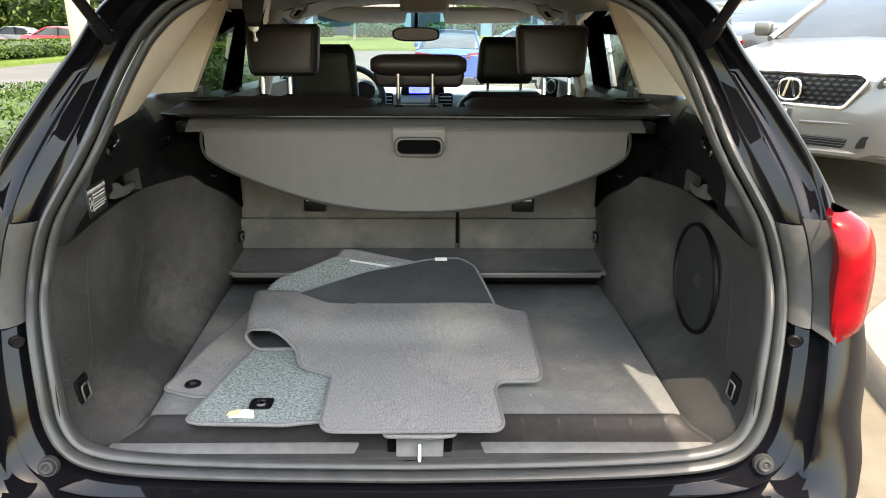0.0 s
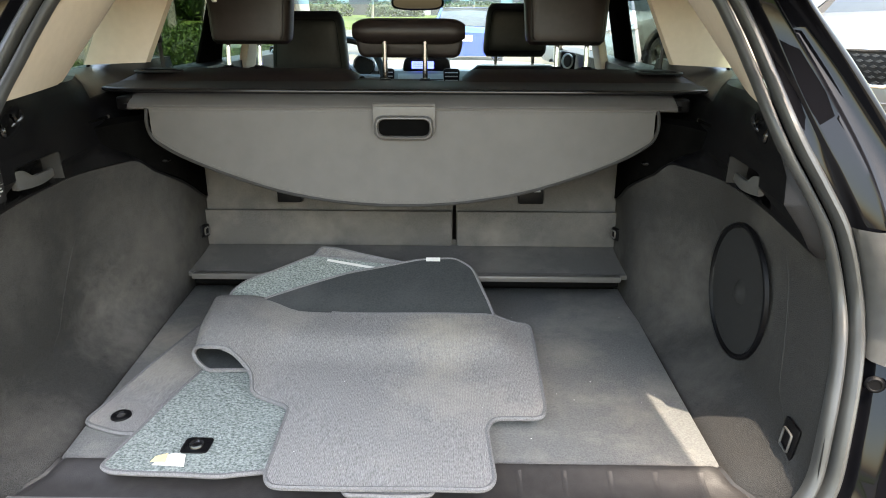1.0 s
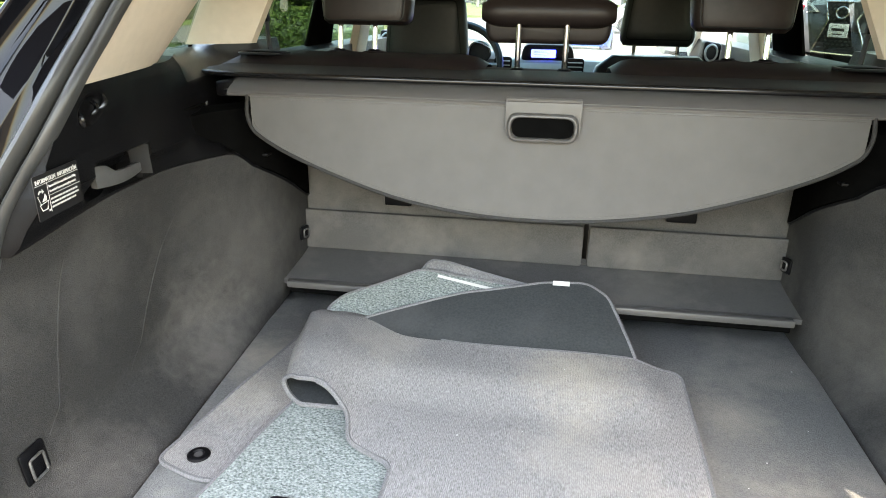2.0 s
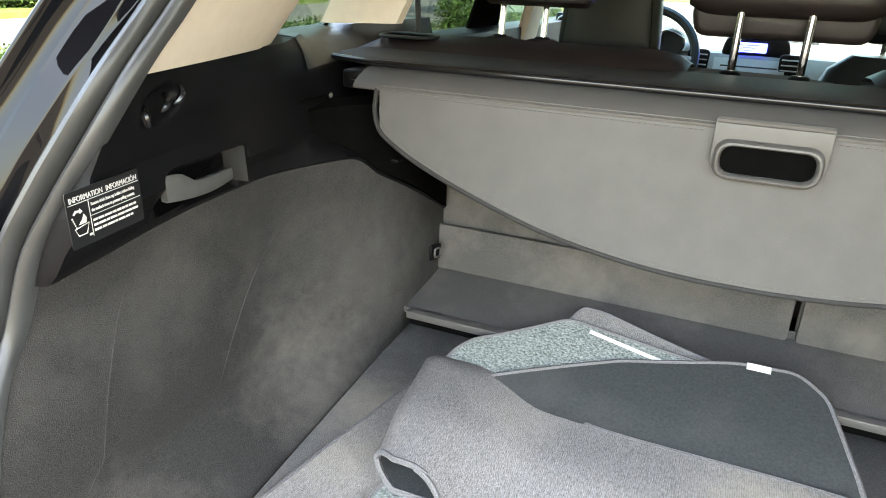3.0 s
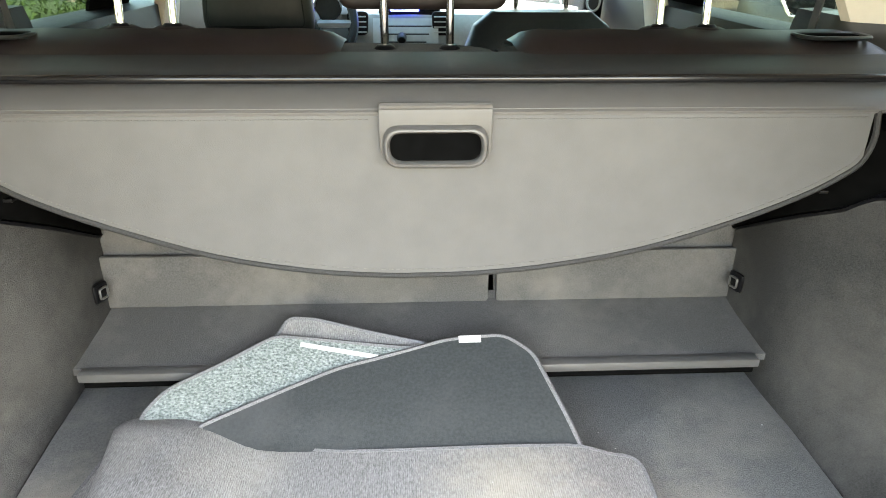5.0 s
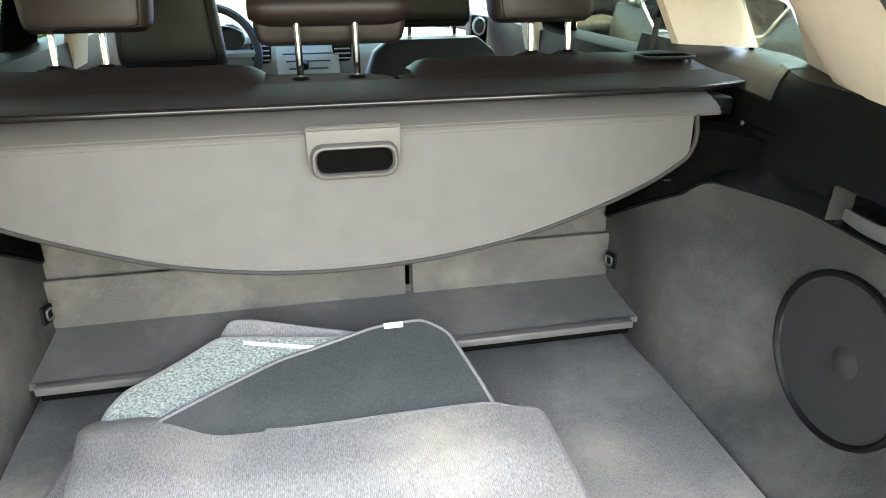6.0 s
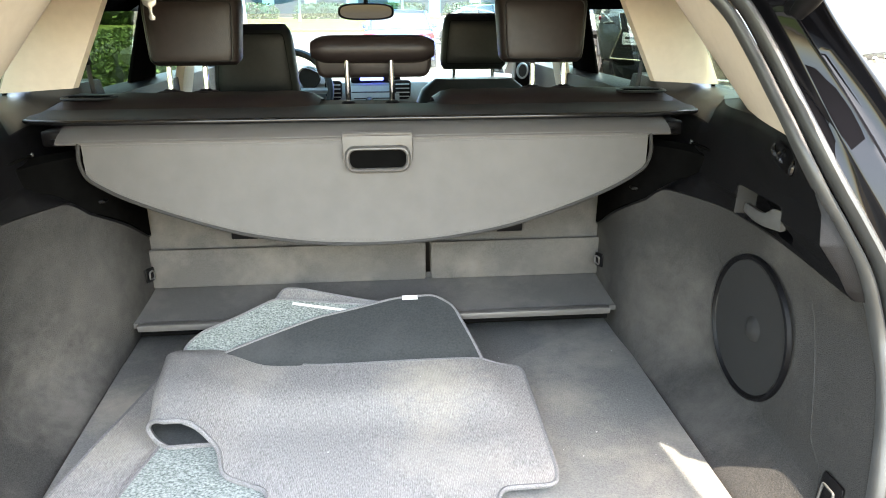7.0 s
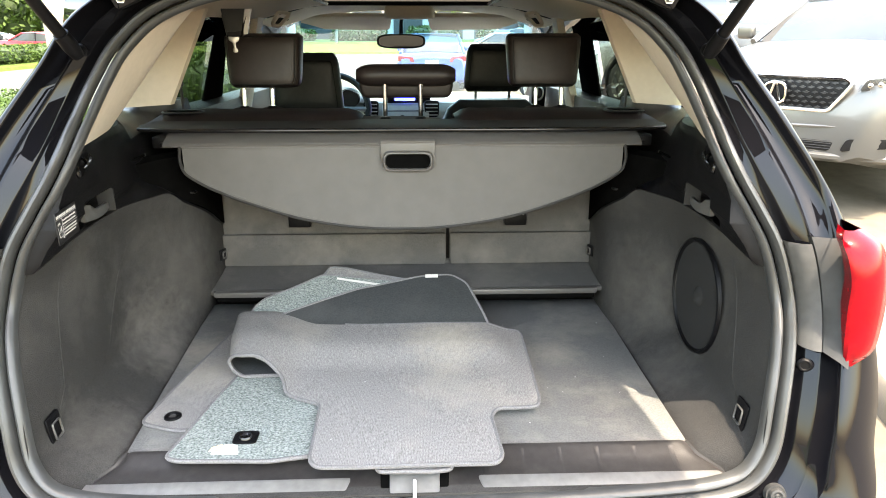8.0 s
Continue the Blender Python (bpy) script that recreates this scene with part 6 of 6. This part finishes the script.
for rr in range(6):
    for cc in range(15):
        u = -.46 + .066 * cc + (.033 if rr % 2 else 0)
        v = .855 + .037 * rr
        if abs(u) < .42 + (v - .83) * .55 and not (abs(u) < .10 and .86 < v < 1.04):
            part("mesh_cell", prism([(u - .026, v), (u, v + .011), (u + .026, v), (u, v - .011)], lambda a, b, w: (a, -.034 + .13 * a * a + .12 * max(0, b - .98) + w, b), .008), MESHGREY, gr)
part("badge_plate", prism(oval(0, .95, .19, .175, 28, 3), lambda u, v, w: (u, -.052 + w, v), .02, .006), BLACKPL, gr)
part("badge_ring", tube([(u, -.054, v) for u, v in oval(0, .95, .175, .16, 28, 3)], .011, 8, True), CHROME, gr, "plain chrome badge")
for s in (1, -1):
    part("badge_bar", tube([(s * .045, -.056, .895), (s * .008, -.058, 1.02)], .011, 6), CHROME, gr)
    hl = part("headlight", prism(rounded([(s * .58, .98), (s * .62, 1.075), (s * .90, 1.11), (s * .925, 1.05), (s * .80, .97)], .02), lambda u, v, w: (u, .02 + .16 * (abs(u) - .5) + .62 * max(0, abs(u) - .7) + w, v), .05, .006), LENS, ac, "clear headlight")
    part("lamp_housing", prism(rounded([(s * .59, .985), (s * .63, 1.065), (s * .89, 1.10), (s * .91, 1.05), (s * .79, .975)], .02), lambda u, v, w: (u, .045 + .16 * (abs(u) - .5) + .62 * max(0, abs(u) - .7) + w, v), .05, .006), LAMPTRIM, hl)
    for k in range(4):
        u = .66 + .062 * k
        part("lamp_lens", lathe([(0, .018), (.014, .014), (.021, 0)], 12, pose(s * u, .035 + .16 * (u - .5) + .62 * max(0, u - .7), 1.025 + .008 * k, 90, 0, 0)), CHROME, hl)
    part("fog_intake", prism(rounded([(s * .54, .53), (s * .86, .57), (s * .86, .64), (s * .58, .63)], .03), lambda u, v, w: (u, -.06 + .13 * u * u + .5 * max(0, abs(u) - .75) + w, v), .05, .005), GRILLE, ac, "black lower intake")
    part("bumper_crease", tube([(s * .1, -.02, .70), (s * .5, .012, .71), (s * .8, .10, .73)], .012, 6), WHITEPAINT, ac)
part("lower_grille", prism(rounded([(-.46, .52), (.46, .52), (.50, .62), (-.50, .62)], .03), lambda u, v, w: (u, -.03 + .13 * u * u + w, v), .04, .005), GRILLE, ac)
for k in range(4):
    part("lower_slat", tube([(-.47, .0, .540 + .020 * k), (0, -.036, .540 + .020 * k), (.47, .0, .540 + .020 * k)], .0028, 6), MESHGREY, ac)
part("bumper_lip", loft([[(x, -.03 + .16 * x * x + .3 * max(0, abs(x) - .7) + dy, z) for x in (-.92, -.8, -.5, -.25, 0, .25, .5, .8, .92)] for dy, z in ((.03, .515), (-.005, .508), (-.028, .490), (-.028, .465), (.0, .440), (.06, .425))]), WHITEPAINT, ac)
pl = part("number_plate", prism(rounded([(-.30, .65), (.0, .65), (.0, .80), (-.30, .80)], .01), lambda u, v, w: (u, -.06 + w, v), .012, .003), WHITE, ac)
part("plate_bar", box(-.27, -.03, -.0635, -.060, .705, .75), LAMPTRIM, pl)
part("wiper", tube([(-.6, 1.36, 1.235), (0, 1.30, 1.262), (.55, 1.36, 1.235)], .012, 6), BLACKPL, ac)
ac.matrix_basis = pose(3.06, 5.70, .05, 2.6, 0, -50) @ Matrix.Diagonal((1, 1, 1.03, 1))

bk2 = vehicle("parked_suv", "dark grey SUV with a tall black mesh grille and paper plate", 4.9, 1.94, NOSEST, car_paint("dark_grey_paint", (0.030, 0.031, 0.033), 0.2), .37, (.19, .78))
gp2 = [(-.34, 1.08), (.34, 1.08), (.22, .86), (.44, .46), (-.44, .46), (-.22, .86)]
gr2 = part("grille", prism(rounded(gp2, .02), lambda u, v, w: (u, -.03 + .13 * u * u + w + .2 * max(0, v - .95), v), .05, .006), GRILLE, bk2, "tall black mesh grille")
part("grille_frame", tube([(u, -.035 + .13 * u * u + .2 * max(0, v - .95), v) for u, v in rounded(gp2, .02, 4)], .014, 8, True), CHROME, gr2)
for rr in range(14):
    for cc in range(11):
        u, v = -.38 + .076 * cc + (.038 if rr % 2 else 0), .49 + .042 * rr
        lim = .36 - abs(v - .83) * .2 if v > .83 else .27 + (.83 - v) * .45
        if abs(u) < lim - .02:
            part("mesh_cell", prism([(u - .028, v), (u, v + .014), (u + .028, v), (u, v - .014)], lambda a, b, w: (a, -.045 + .13 * a * a + .2 * max(0, b - .95) + w, b), .008), MESHGREY, gr2)
part("badge_ring", tube([(u, -.056, v) for u, v in oval(0, .95, .19, .13, 28)], .009, 8, True), CHROME, gr2, "plain chrome badge")
pl2 = part("number_plate", prism(rounded([(-.155, .66), (.155, .66), (.155, .82), (-.155, .82)], .01), lambda u, v, w: (u, -.075 + w, v), .012, .003), WHITE, bk2, "white dealer plate")
part("plate_bar", box(-.10, .10, -.0785, -.0755, .735, .765), BLACKLABEL, pl2)
part("plate_bar", box(-.08, .08, -.0785, -.0755, .690, .703), LAMPTRIM, pl2)
for s in (1, -1):
    hl = part("headlight", prism(rounded([(s * .48, .95), (s * .62, 1.02), (s * .90, 1.08), (s * .92, 1.0), (s * .70, .93)], .02), lambda u, v, w: (u, .0 + .16 * (abs(u) - .4) + .62 * max(0, abs(u) - .7) + w, v), .05, .006), STEEL, bk2, "headlight")
    part("turn_lamp", prism(rounded([(s * .86, .93), (s * .95, .97), (s * .95, 1.03), (s * .88, 1.0)], .01), lambda u, v, w: (u, .20 + w, v), .05, .006), RED, bk2, "red side reflector")
bk2.matrix_basis = pose(3.67, 10.4, .27, 0, 0, -64) @ Matrix.Diagonal((1.02, 1, 1.05, 1))
ws2 = vehicle("parked_suv", "pale SUV parked far beyond the lane", 4.8, 1.94, SUVST, car_paint("white_paint", (0.27, 0.27, 0.26)), .37, (.19, .78))
place(ws2, 4.3, 48, -60)
ws3 = vehicle("parked_suv", "pale silver SUV with black wheel arches beside the dark one", 4.8, 1.94, SUVST, car_paint("silver_white_paint", (0.30, 0.305, 0.30), 0.2), .37, (.195, .78), arch=.055)
for s in (1, -1):
    hl = part("headlight", prism(rounded([(s * .50, .80), (s * .62, .86), (s * .92, .93), (s * .94, .86), (s * .70, .78)], .02), lambda u, v, w: (u, .0 + .16 * (abs(u) - .4) + .70 * max(0, abs(u) - .7) + w, v), .05, .006), STEEL, ws3, "headlight")
    part("lamp_rim", tube([(s * u, .0 + .16 * (u - .4) + .70 * max(0, u - .7) - .004, v) for u, v in ((.50, .80), (.62, .86), (.92, .93))], .008, 6), CHROME, hl)
part("grille", prism(rounded([(-.46, .60), (.46, .60), (.42, .80), (-.42, .80)], .03), lambda u, v, w: (u, -.02 + .13 * u * u + w, v), .04, .006), GRILLE, ws3, "black grille")
ws3.matrix_basis = pose(2.18, 11.98, .27, 0, 0, -46)
bl = vehicle("parked_sedan", "bright blue sedan seen from behind", 4.65, 1.80, SEDST, car_paint("blue_paint", (0.015, 0.07, 0.42), 0.2), .32, (.19, .80))
for s in (1, -1):
    part("tail_lamp", prism(rounded([(s * .42, .78), (s * .46, .90), (s * .82, .93), (s * .85, .80)], .03), lambda u, v, w: (u, 4.62 - .25 * max(0, abs(u) - .5) + w, v), .05, .008), RED, bl)
part("number_plate", prism(rounded([(-.16, .68), (.16, .68), (.16, .82), (-.16, .82)], .01), lambda u, v, w: (u, 4.66 + w, v), .01), WHITE, bl)
bl.matrix_basis = pose(.55, 21.6, 0, 0, 0, 178)
for nm, c, x, y, a, lab in (("parked_sedan", (0.36, 0.02, 0.03), -27.5, 45, 80, "red sedan in the far lot"), ("parked_sedan", (0.26, 0.265, 0.265), -25.5, 48, 95, "silver sedan in the far lot"),
                            ("parked_sedan", (0.1, 0.11, 0.13), -23, 50, 95, "dark sedan in the far lot"), ("parked_sedan", (0.26, 0.265, 0.265), -31, 52, 95, "white sedan in the far lot"),
                            ("parked_sedan", (0.35, 0.02, 0.03), -20.0, 43.0, 95, "red sedan across the road"), ("parked_sedan", (0.26, 0.265, 0.265), 6.5, 31, 90, "silver sedan beyond the lane"),
                            ("parked_sedan", (0.26, 0.265, 0.265), -36, 50, 95, "pale sedan in the far lot")):
    c_ = vehicle(nm, lab, 4.65, 1.80, SEDST, car_paint("far_paint", c), .32, (.19, .80))
    place(c_, x, y, a)
